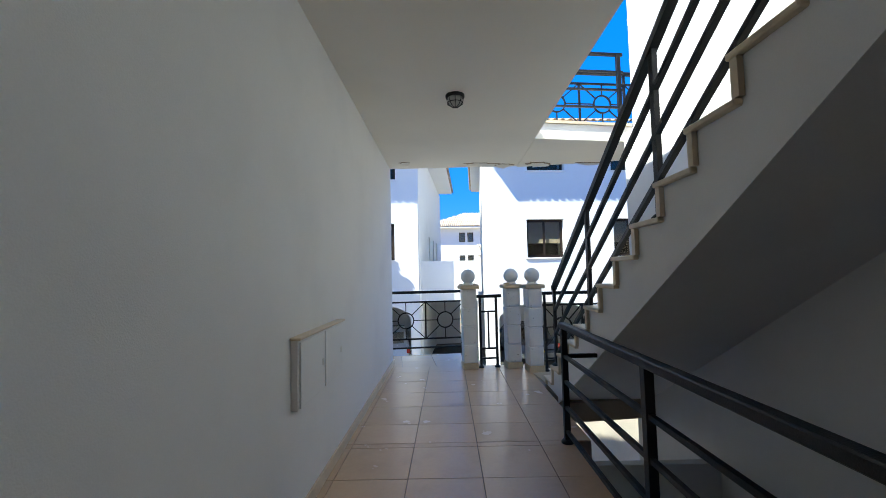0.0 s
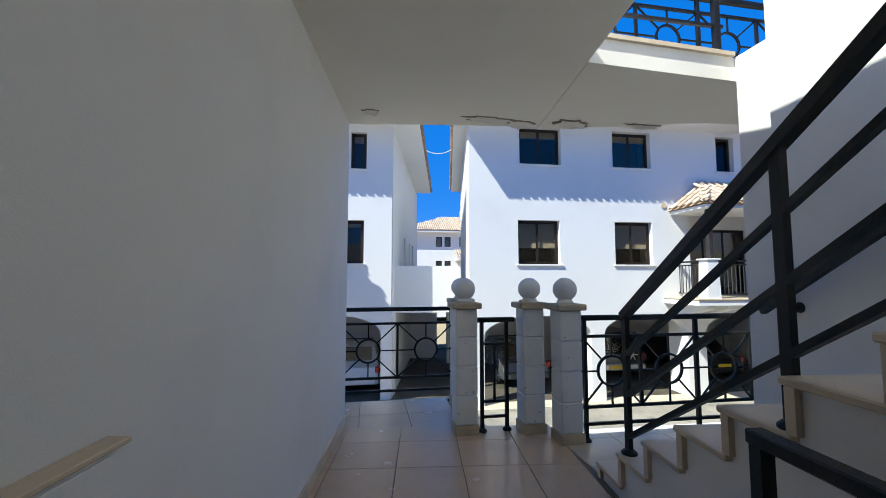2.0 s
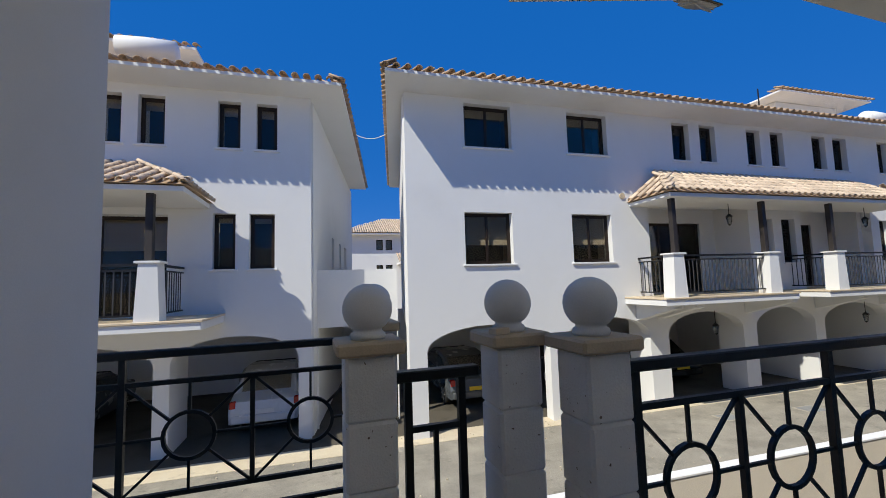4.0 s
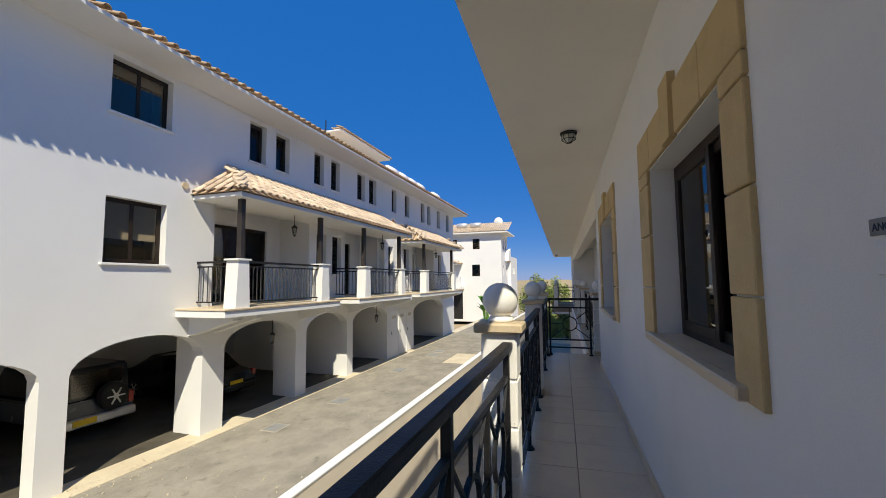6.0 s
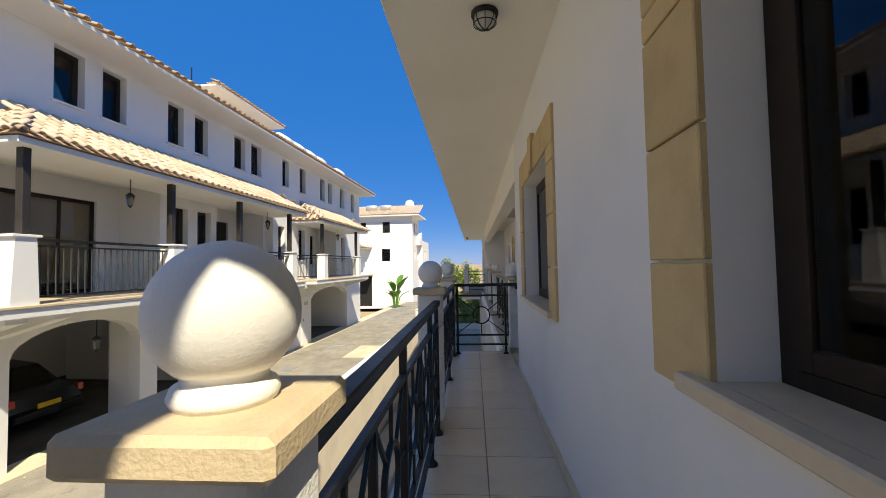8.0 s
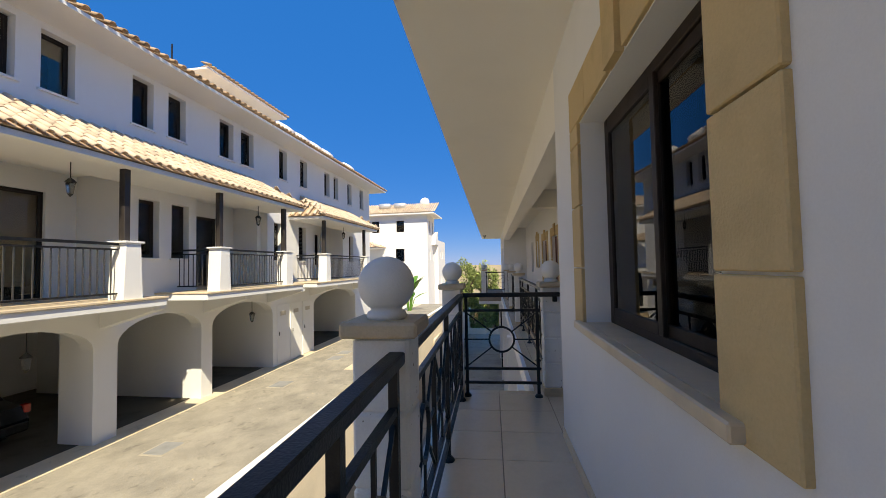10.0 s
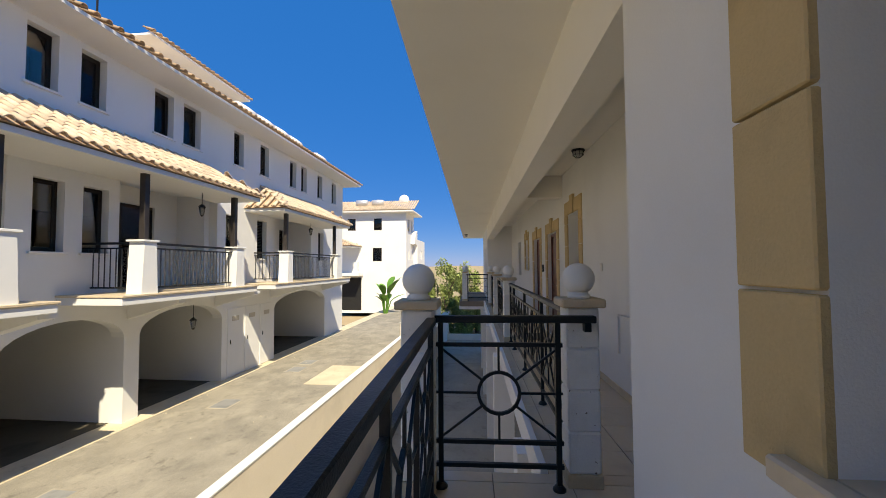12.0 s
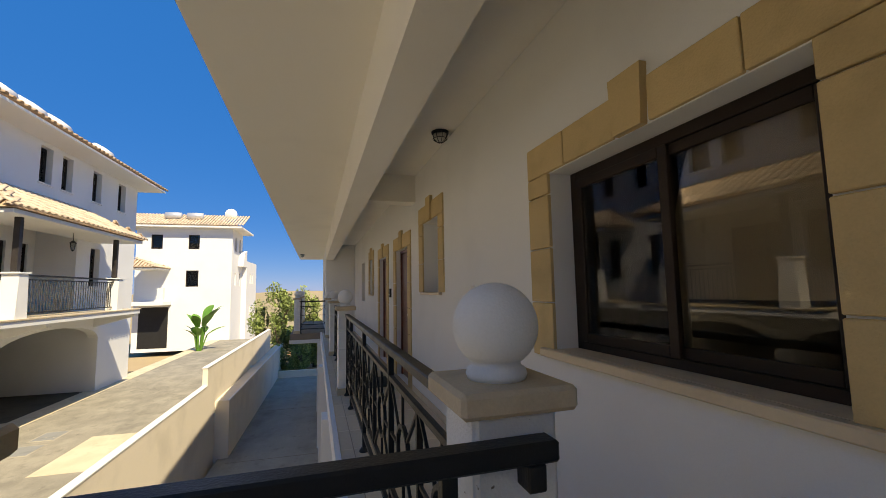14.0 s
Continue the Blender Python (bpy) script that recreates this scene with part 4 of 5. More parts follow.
def lantern(parent, x, y, z):
    """Small hanging porch lantern under a ceiling."""
    t = new("lantern")
    t.parent = parent
    part("rod", bar(BM(), (x, y, z), (x, y, z - 0.32), 0.012), BLACK, t)
    part("cap", lathe(BM(), [(0.09, z - 0.40), (0.05, z - 0.35), (0.012, z - 0.32)], (x, y, 0), 6, smooth=False), BLACK, t)
    part("glass_body", lathe(BM(), [(0.045, z - 0.60), (0.075, z - 0.40)], (x, y, 0), 6, smooth=False), LAMPGLASS, t)
    part("finial", lathe(BM(), [(0.008, z - 0.65), (0.03, z - 0.62), (0.045, z - 0.60)], (x, y, 0), 6, smooth=False), BLACK, t)
    return t


def iron_balcony_rail(parent, a, b, z0, z1):
    """Plain baluster railing between two points at floor z0."""
    t = new("balcony_railing")
    t.parent = parent
    n = math.hypot(b[0] - a[0], b[1] - a[1])
    part("handrail", bar(BM(), (*a, z1), (*b, z1), 0.06, 0.045), IRON, t)
    part("bar", bar(BM(), (*a, z0 + 0.1), (*b, z0 + 0.1), 0.03), IRON, t)
    part("bar", bar(BM(), (*a, z1 - 0.1), (*b, z1 - 0.1), 0.03), IRON, t)
    k = max(2, int(n / 0.115))
    for i in range(1, k):
        x, y = a[0] + (b[0] - a[0]) * i / k, a[1] + (b[1] - a[1]) * i / k
        part("baluster", bar(BM(), (x, y, z0 + 0.1), (x, y, z1 - 0.1), 0.016), RAILGREY, t)
    return t


def balcony(parent, x0, x1, y_out, y_in, posts, slab=0.94, top=2.0, side=True):
    t = new("balcony")
    t.parent = parent
    part("slab", box(BM(), x0, y_out - 0.06, slab - 0.2, x1, y_in, slab - 0.05, 0.01), FACADE, t)
    part("slab_tile", box(BM(), x0 - 0.02, y_out - 0.09, slab - 0.05, x1 + 0.02, y_in, slab - 0.01, 0.006), MARBLE, t, "pale stone slab edge")
    w = 0.17
    for x in posts:
        p = part("pedestal", prism(BM(), [(x - w * 1.15, slab - 0.01), (x + w * 1.15, slab - 0.01), (x + w * 0.85, top - 0.04), (x - w * 0.85, top - 0.04)], "y", y_out - 0.02, y_out + 0.3), FACADE, t)
        part("cap", box(BM(), x - w - 0.03, y_out - 0.05, top - 0.04, x + w + 0.03, y_out + 0.33, top, 0.006), FACADE, p)
    xs = sorted(posts)
    for a, b in zip(xs, xs[1:]):
        iron_balcony_rail(t, (a + w * 1.1, y_out + 0.12), (b - w * 1.1, y_out + 0.12), slab, top - 0.06)
    if side:
        iron_balcony_rail(t, (xs[0], y_out + 0.34), (xs[0], y_in), slab, top - 0.06)
    return t


def porch_roof(parent, x0, x1, y_out, y_in, z, rise, posts, picked=True):
    """Lean-to tiled roof with hipped ends; z is the eave's underside."""
    t = new("porch_roof")
    t.parent = parent
    s = rise / (y_in - y_out)
    part("eave_board", box(BM(), x0 + 0.06, y_out + 0.06, z - 0.10, x1 - 0.06, y_in, z, 0.006), FACADE, t)
    bm = BM()
    d = y_in - y_out
    lo = [bm.verts.new(p) for p in ((x0, y_out, z + 0.02), (x1, y_out, z + 0.02), (x1, y_in, z + 0.02), (x0, y_in, z + 0.02))]
    hi = [bm.verts.new(p) for p in ((x0 + d * 0.8, y_in, z + rise), (x1 - d * 0.8, y_in, z + rise))]
    for f in ((lo[0], lo[1], hi[1], hi[0]), (lo[3], lo[0], hi[0]), (lo[1], lo[2], hi[1]), (lo[0], lo[3], lo[2], lo[1]), (lo[2], lo[3], hi[0], hi[1])):
        bm.faces.new(f)
    # dark deck colours in the shade of the channels between tiles
    deck = part("deck", bm, CLAY_DARK, t)
    pitch = math.degrees(math.atan(s))
    step, rowlen = 0.235, 0.29
    rows = int(math.hypot(d, rise) / rowlen) + 1
    mats = []
    n = int((x1 - x0) / step)
    for i in range(n + 1):
        x = x0 + 0.04 + i * (x1 - x0 - 0.08) / n
        inset = min(x - x0, x1 - x)
        for r in range(rows):
            yy = r * rowlen * math.cos(radians(pitch))
            if yy * 0.8 > inset + 0.05 or yy > d - 0.1:
                break
            mats.append(pose(x + random.uniform(-0.006, 0.006), y_out - 0.05 + yy, z + 0.035 + yy * s + random.uniform(0, 0.006), pitch + random.uniform(-1, 1), 0, random.uniform(-1.5, 1.5)))
    # hipped ends
    for side, xe in ((-1, x0), (1, x1)):
        m = int(d / step)
        ps = math.degrees(math.atan(rise / (d * 0.8)))
        for i in range(m):
            y = y_out + 0.1 + i * d / m
            for r in range(int((y - y_out) * 0.8 / 0.26) + 1):
                xx = r * 0.26
                mats.append(pose(xe - side * (xx - 0.05), y, z + 0.035 + xx * rise / (d * 0.8), ps, 0, 90 if side > 0 else -90))
        # hip cap tiles
        for r in range(int(d / 0.28)):
            f = r * 0.28 / d
            mats.append(pose(xe - side * d * 0.8 * f, y_out + d * f, z + 0.08 + rise * f, math.degrees(math.atan(rise / (d * 1.28))), 0, -side * -38))
    if picked and len(mats) <= 330:
        for m in mats:
            place_tile(deck, m)
    elif picked:
        mats.sort(key=lambda q: q.translation.y)
        for m in mats[:300]:
            place_tile(deck, m)
        tiles_joined("tiles", mats[300:], CLAY, deck)
    else:
        tiles_joined("tiles", mats, CLAY, deck)
    for x in posts:
        part("post", box(BM(), x - 0.06, y_out + 0.27, 1.98, x + 0.06, y_out + 0.39, z - 0.1, 0.006), DARKWOOD, t, "dark timber porch post")
    return t


def eave_tiles(parent, pts, z, dark=True):
    """Rows of tile ends along a roof edge from a to b, facing outwards to the right of the way."""
    mats = []
    for (a, b) in pts:
        a, b = Vector(a), Vector(b)
        n = int((b - a).length / 0.24)
        t = (b - a).normalized()
        yaw = math.degrees(math.atan2(t.y, t.x))
        for i in range(n + 1):
            p = a + (b - a) * i / max(n, 1)
            for r in range(4):
                if r * 0.3 > i * 0.24 + 0.05 or r * 0.3 > (n - i) * 0.24 + 0.05:
                    continue
                inward = Vector((-t.y, t.x)) * (r * 0.3 - 0.05)
                mats.append(pose(p.x + inward.x, p.y + inward.y, z + 0.02 + r * 0.3 * 0.4, 22, 0, yaw) @ Matrix.Scale(1.05, 4))
    return tiles_joined("eave_tiles", mats, CLAY_DARK if dark else CLAY, parent)


def hip_roof(parent, x0, x1, y0, y1, z, rise, thick=0.14, lean0=0.0, lean1=0.0):
    """Overhanging hipped roof whose soffit lies at z."""
    part("soffit", prism(BM(), [(x0, y0), (x1, y0), (x1 + lean1, y1), (x0 + lean0, y1)], "z", z, z + thick), FACADE, parent)
    bm = BM()
    d = min((y1 - y0), (x1 - x0)) / 2
    lo = [bm.verts.new(p) for p in ((x0 + .03, y0 + .03, z + thick), (x1 - .03, y0 + .03, z + thick), (x1 + lean1 - .03, y1 - .03, z + thick), (x0 + lean0 + .03, y1 - .03, z + thick))]
    if x1 - x0 >= y1 - y0:
        hi = [bm.verts.new(p) for p in ((x0 + d, (y0 + y1) / 2, z + thick + rise), (x1 - d, (y0 + y1) / 2, z + thick + rise))]
        fs = ((lo[0], lo[1], hi[1], hi[0]), (lo[2], lo[3], hi[0], hi[1]), (lo[3], lo[0], hi[0]), (lo[1], lo[2], hi[1]))
    else:
        hi = [bm.verts.new(p) for p in (((x0 + x1) / 2, y0 + d, z + thick + rise), ((x0 + x1) / 2, y1 - d, z + thick + rise))]
        fs = ((lo[0], lo[1], hi[0]), (lo[1], lo[2], hi[1], hi[0]), (lo[2], lo[3], hi[1]), (lo[3], lo[0], hi[0], hi[1]))
    for f in fs:
        bm.faces.new(f)
    bm.faces.new(lo)
    return part("roof", bm, CLAY, parent)


def arch_pts(x0, x1, spring, crown, n=14):
    """Points of a shallow arch from x1 back to x0."""
    c, h = (x0 + x1) / 2, (x1 - x0) / 2
    return [(c + h * math.cos(math.pi * k / n), spring + (crown - spring) * math.sin(math.pi * k / n)) for k in range(n + 1)]


def arcade(parent, x0, x1, y0, y1, z0, z1, spans, spring, crown):
    """A wall with arched openings; spans: (x0, x1)."""
    bm = BM()
    x = x0
    for a, b in spans:
        if a > x + 1e-6:
            box(bm, x, y0, z0, a, y1, spring)
        n = 14
        for k in range(n):
            u, v = arch_pts(a, b, spring, crown, n)[k], arch_pts(a, b, spring, crown, n)[k + 1]
            prism(bm, [v, u, (u[0], z1), (v[0], z1)], "y", y0, y1)
        x = b
    box(bm, x, y0, z0, x1, y1, spring)
    x = x0
    for a, b in spans:
        if a > x + 1e-6:
            box(bm, x, y0, spring, a, y1, z1)
        x = b
    if x1 > x + 1e-6:
        box(bm, x, y0, spring, x1, y1, z1)
    bmesh.ops.remove_doubles(bm, verts=bm.verts, dist=1e-5)
    return part("arcade", bm, FACADE, parent)


# ---- house row across the lane ----
GARAGE_Z = -1.995
ROW = Matrix.Translation((0.644, -0.93, -0.166)) @ Matrix.Diagonal((1.115, 1.133, 1.088, 1))

def row_house_a():
    t = thing("terrace_house", "white three-storey terrace with tiled porches and arched garages", "house")
    f, back = 13.4, 22.0
    x0, x1 = 1.75, 27.6
    uz0, uz1 = 4.75, 5.85
    uppers = [(3.2, 4.42, 0.5), (6.0, 7.2, 0.5)]
    slim = [(9.36, 9.96), (10.34, 10.92), (12.12, 12.66), (13.08, 13.62), (14.86, 15.46), (15.8, 16.44), (17.94, 18.46), (19.44, 20.0), (21.6, 22.14), (22.6, 23.12), (24.27, 24.83), (26.02, 26.6)]
    holes = [(a, b, uz0, uz1) for a, b, _ in uppers] + [(a, b, uz0, uz1) for a, b in slim]
    part("upper_wall", wall_x(BM(), x0, x1, f, f + 0.25, 3.55, 6.0, holes), FACADE, t)
    lows = [(3.13, 4.35), (6.0, 7.17)]
    mid = [(a, b, 1.87, 3.13) for a, b in lows]
    part("lower_wall", wall_x(BM(), x0, 8.35, f, f + 0.25, 0.74, 3.55, mid), FACADE, t)
    part("side_wall", prism(BM(), [(x0, f + 0.25), (x0 + 0.25, f + 0.25), (x0 + 1.65, back), (x0 + 1.4, back)], "z", 0.42, 6.0), FACADE, t)
    part("side_wall", box(BM(), x1 - 0.25, f + 0.25, -2.2, x1, back, 6.0), FACADE, t)
    part("back_wall", box(BM(), x0 + 1.42, back - 0.25, -2.0, x1, back, 6.0), FACADE, t)
    part("mid_floor", prism(BM(), [(x0 + 0.25, f + 0.25), (x1 - 0.25, f + 0.25), (x1 - 0.25, back - 0.25), (x0 + 1.6, back - 0.25)], "z", 0.55, 0.74), FACADE, t)
    part("upper_floor", prism(BM(), [(x0 + 0.25, f + 0.25), (x1 - 0.25, f + 0.25), (x1 - 0.25, back - 0.25), (x0 + 1.6, back - 0.25)], "z", 3.55, 3.7), FACADE, t)
    for a, b, q in uppers:
        house_window(t, a, b, uz0, uz1, f, blind=0.2)
    for k, (a, b) in enumerate(slim):
        house_window(t, a, b, uz0, uz1, f, blind=0.3, louvre=(k == 7), leaves=1)
    for a, b in lows:
        house_window(t, a, b, 1.87, 3.13, f, blind=0.62)
    # recessed porch walls behind the balconies
    r = 14.5
    bays = [(8.35, 11.5, 12.4, 13.0, 13.2, 13.75), (13.75, 16.9, 17.3, 17.8, None, None), (19.6, 24.2, None, None, None, None)]
    part("porch_wall", wall_x(BM(), 8.35, 11.9, r, r + 0.2, 0.74, 3.55, [(9.0, 11.3, 0.94, 3.1)]), FACADE, t)
    part("porch_side_wall", box(BM(), 8.2, f + 0.25, 0.74, 8.35, r, 3.55), FACADE, t)
    part("porch_side_wall", box(BM(), 11.9, f + 0.25, 0.74, 12.1, r + 0.2, 3.55), FACADE, t)
    part("porch_wall", wall_x(BM(), 11.9, 14.0, f, f + 0.25, 0.74, 3.55, [(12.3, 12.85, 1.75, 3.1), (13.2, 13.75, 1.75, 3.1)]), FACADE, t)
    part("porch_side_wall", box(BM(), 13.8, f + 0.25, 0.74, 14.0, r, 3.55), FACADE, t)
    part("porch_wall", wall_x(BM(), 14.0, 17.2, r, r + 0.2, 0.74, 3.55, [(14.3, 16.2, 0.94, 3.1)]), FACADE, t)
    part("porch_side_wall", box(BM(), 17.0, f + 0.25, 0.74, 17.2, r, 3.55), FACADE, t)
    part("porch_wall", wall_x(BM(), 17.2, 20.4, f, f + 0.25, 0.74, 3.55, [(17.6, 18.1, 1.75, 3.1), (19.3, 19.9, 1.75, 3.1)]), FACADE, t)
    part("porch_side_wall", box(BM(), 20.2, f + 0.25, 0.74, 20.4, r, 3.55), FACADE, t)
    part("porch_wall", wall_x(BM(), 20.4, 23.6, r, r + 0.2, 0.74, 3.55, [(20.7, 22.4, 0.94, 3.1), (22.9, 23.3, 1.6, 3.1)]), FACADE, t)
    part("porch_side_wall", box(BM(), 23.6, f + 0.25, 0.74, 23.8, r + 0.2, 3.55), FACADE, t)
    part("porch_wall", wall_x(BM(), 23.6, x1, f, f + 0.25, 0.74, 3.55, [(24.4, 25.0, 1.75, 3.1)]), FACADE, t)
    for a, b in ((9.0, 11.3), (14.3, 16.2), (20.7, 22.4)):
        d = house_window(t, a, b, 0.94, 3.1, r - 0.1, blind=0.9, leaves=3 if b - a > 2 else 2)
        d.name = "balcony_door"
    for a, b, lv in ((12.3, 12.85, False), (13.2, 13.75, False), (17.6, 18.1, False), (19.3, 19.9, True), (24.4, 25.0, False)):
        house_window(t, a, b, 1.75, 3.1, f, blind=0.4, louvre=lv, leaves=1)
    house_window(t, 22.9, 23.3, 1.6, 3.1, r - 0.1, blind=0.4, leaves=1)
    # porch ceilings and roofs
    porch_roof(t, 7.7, 17.2, 12.0, f, 3.46, 0.85, [8.05, 10.95, 13.45, 16.35])
    porch_roof(t, 18.5, 24.9, 12.0, f, 3.40, 0.85, [19.2, 23.6], picked=False)
    balcony(t, 7.45, 11.65, 12.15, f + 0.2, [7.95, 10.95])
    balcony(t, 12.75, 17.1, 12.15, f + 0.2, [13.4, 16.35])
    balcony(t, 18.1, 25.0, 12.15, f + 0.2, [19.15, 23.6])
    for a, b in ((8.35, 11.9), (14.0, 17.0), (20.4, 23.6)):
        part("balcony_floor", box(BM(), a, f + 0.2, 0.74, b, r, 0.93), MARBLE, t)
    for x in (10.3, 15.6, 22.0):
        lantern(t, x, 12.7, 3.4)
    # arched garages
    spans = [(2.15, 5.2), (5.6, 8.15), (8.75, 11.35), (11.85, 14.2), (14.6, 17.5), (20.5, 25.2)]
    arcade(t, x0, x1, f, f + 0.3, GARAGE_Z - 0.3, 0.74, spans, -0.1, 0.42)
    for x, y1, w in ((8.17, f + 0.8, 0.38), (11.37, f + 0.8, 0.38), (14.22, 18.5, 0.38), (25.22, 18.5, 0.38), (17.5, 19.0, 0.2), (20.3, 19.0, 0.2)):
        part("garage_wall", box(BM(), x, f + 0.3, GARAGE_Z, x + w, y1, 0.55), FACADE, t)
    part("garage_back_wall", box(BM(), x0 + 0.25, 19.0, GARAGE_Z, x1 - 0.25, 19.2, 0.55), FACADE, t)
    for a in (17.75, 18.65, 19.55):
        d = part("store_door", box(BM(), a, f - 0.02, GARAGE_Z + 0.02, a + 0.75, f + 0.02, 0.15, 0.006), FACADE, t)
        part("handle", bar(BM(), (a + 0.1, f - 0.05, -0.95), (a + 0.1, f - 0.05, -0.82), 0.02), BLACK, d)
        part("louvre", box(BM(), a + 0.2, f - 0.03, -0.25, a + 0.55, f - 0.02, -0.1, 0.004), BLIND, d)
    # brackets under balconies
    for x in (7.9, 8.55, 11.6, 14.4, 17.3, 20.3, 25.0):
        part("bracket", prism(BM(), [(f, 0.74), (f, 0.3), (12.2, 0.66), (12.2, 0.74)], "x", x - 0.14, x + 0.14), FACADE, t)
    for x in (10.0, 15.9):
        lantern(t, x, 13.1, 0.45)
    # roof
    hip_roof(t, 1.2, 28.1, 12.55, 22.6, 5.98, 1.4, 0.07, lean0=1.6)
    eave_tiles(t, [((1.2, 12.53), (28.1, 12.53))], 6.05)
    eave_tiles(t, [((2.78, 22.6), (1.18, 12.55))], 6.05)
    part("pent_wall", box(BM(), 18.0, 16.4, 6.1, 21.6, 19.5, 8.7), FACADE, t)
    hip_roof(t, 17.2, 22.4, 15.6, 20.2, 8.72, 0.8, 0.07)
    eave_tiles(t, [((17.2, 15.58), (22.4, 15.58))], 8.79)
    # vent, cable clips
    part("vent_cap", lathe(BM(), [(0.08, -0.03), (0.08, 0.0)], (7.55, f, 3.65), 16, "y"), CAP, t)
    for x, y in ((14.5, 14.6), (20.2, 14.5), (21.5, 14.5), (22.8, 14.5), (24.1, 14.5), (27.0, 14.5)):
        k = part("water_tank", lathe(BM(), [(0.02, -0.55), (0.24, -0.52), (0.26, 0.0), (0.24, 0.52), (0.02, 0.55)], (x, y, 7.35), 16, "x"), FACADE, t) if x > 20 else part("aerial", bar(BM(), (x, y, 6.6), (x, y, 8.0), 0.03), BLACK, t)
        if x > 20:
            for dx in (-0.4, 0.4):
                part("leg", bar(BM(), (x + dx, y, 6.5), (x + dx, y, 7.15), 0.04), ALLOY, k)
    return t


row_house_a().matrix_basis = ROW


def row_house_l():
    t = thing("neighbour_house", "white three-storey house with overhanging tiled eaves", "house")
    f, x1, x0 = 14.2, -0.72, -24.0
    wins = [(-2.68, -2.22), (-1.89, -1.45), (-4.2, -3.7), (-5.0, -4.5), (-7.2, -6.7), (-8.2, -7.7)]
    lows = [(-2.75, -2.3), (-2.02, -1.5)]
    holes = [(a, b, 4.65, 5.75) for a, b in wins] + [(a, b, 1.9, 3.15) for a, b in lows] + [(-7.4, -3.6, 0.94, 3.1)]
    part("front_wall", wall_x(BM(), x0, x1, f, f + 0.25, 0.74, 6.0, holes), FACADE, t)
    sw = [(17.5, 18.0, 1.2, 3.0), (19.3, 19.8, 1.2, 3.0), (20.8, 21.6, 1.2, 3.0)]
    s = wall_y(BM(), x1 - 0.25, x1, f + 0.25, 24.0, -2.0, 6.0, sw)
    for v in s.verts:
        v.co.x += 0.153 * (v.co.y - f)
    part("side_wall", s, FACADE, t)
    for a, b, c, d in sw:
        o = 0.153 * (a - f)
        w = part("side_window", box(BM(), x1 + o - 0.18, a, c, x1 + o - 0.15, b, d), GLASS, t)
        # black sheet in place of the shaded interior behind this glass
        part("side_shade_sheet", box(BM(), x1 + o - 0.5, a - 0.1, c - 0.1, x1 + o - 0.45, b + 0.1, d + 0.1), BLACK, w)
    part("back_wall", box(BM(), x0, 24.0, -2.0, x1, 24.25, 6.0), FACADE, t)
    part("mid_floor", box(BM(), x0, f + 0.25, 0.55, x1 - 0.25, 24.0, 0.74), FACADE, t)
    for a, b in wins:
        house_window(t, a, b, 4.65, 5.75, f, blind=0.2, leaves=1)
    for a, b in lows:
        house_window(t, a, b, 1.9, 3.15, f, blind=0.1, leaves=1)
    d = house_window(t, -7.4, -3.6, 0.94, 3.1, f + 0.1, blind=0.3, leaves=3)
    d.name = "balcony_door"
    balcony(t, -9.0, -2.5, 12.6, f, [-8.4, -5.9, -3.35], side=False)
    iron_balcony_rail(t, (-3.3, 12.95), (-3.3, f), 0.94, 1.94)
    porch_roof(t, -9.4, -2.75, 12.45, f, 3.35, 0.8, [-8.4, -5.9, -3.4], picked=False)
    arcade(t, x0, x1, f, f + 0.3, GARAGE_Z - 0.2, 0.74, [(-20, -16.5), (-16, -12.6), (-12.1, -8.6), (-8.1, -3.8), (-3.5, -1.0)], -0.1, 0.42)
    for x, w in ((-3.79, 0.28), (-8.5, 0.38), (-12.55, 0.4)):
        part("garage_wall", box(BM(), x, f + 0.3, GARAGE_Z, x + w, f + 1.2, 0.55), FACADE, t)
    part("garage_back_wall", box(BM(), x0, 19.5, GARAGE_Z, x1 - 0.25, 19.7, 0.55), FACADE, t)
    hip_roof(t, x0 - 0.8, -0.05, 13.4, 23.2, 5.98, 1.4, 0.07, lean1=1.45)
    eave_tiles(t, [((-24.8, 13.38), (-0.05, 13.38))], 6.05)
    eave_tiles(t, [((-0.03, 13.4), (1.42, 23.2))], 6.05)
    part("pent_wall", box(BM(), -10.0, 17.2, 6.1, -4.6, 20.0, 8.0), FACADE, t)
    hip_roof(t, -11.0, -3.7, 16.2, 21.0, 8.02, 0.8, 0.07)
    eave_tiles(t, [((-11.0, 16.18), (-3.7, 16.18))], 8.09)
    for x in (-4.2, -6.0):
        part("water_tank", lathe(BM(), [(0.02, -0.6), (0.24, -0.57), (0.26, 0.0), (0.24, 0.57), (0.02, 0.6)], (x, 14.6, 7.0), 16, "x"), FACADE, t)
    return t


row_house_l().matrix_basis = Matrix.Translation((0.447, 0, 0)) @ ROW
setting("yard_wall", wall_x(BM(), 0.22, 2.6, 15.9, 16.1, -2.4, 1.86, [(0.45, 2.59, -2.39, 0.3)]), FACADE, "white wall bridging two houses over an open garage")
setting("yard_garage_wall", box(BM(), 0.22, 22.0, -2.4, 2.6, 22.2, 0.5), FACADE, "plain back wall of the open garage")
setting("yard_slab", box(BM(), 0.22, 16.1, 0.3, 2.6, 22.2, 0.5), FACADE, "white slab over the open garage", "slab")
cable = thing("cable", "thin pale cable slung between two roofs", "cable")
bm = BM()
prev = None
for k in range(13):
    u = k / 12
    p = Vector((1.58 + 1.16 * u, 18.0 - 0.4 * u, 6.55 - 0.55 * 4 * u * (1 - u) * 0.4))
    if prev:
        bar(bm, prev, p, 0.02)
    prev = p
part("wire", bm, PLASTIC, cable)


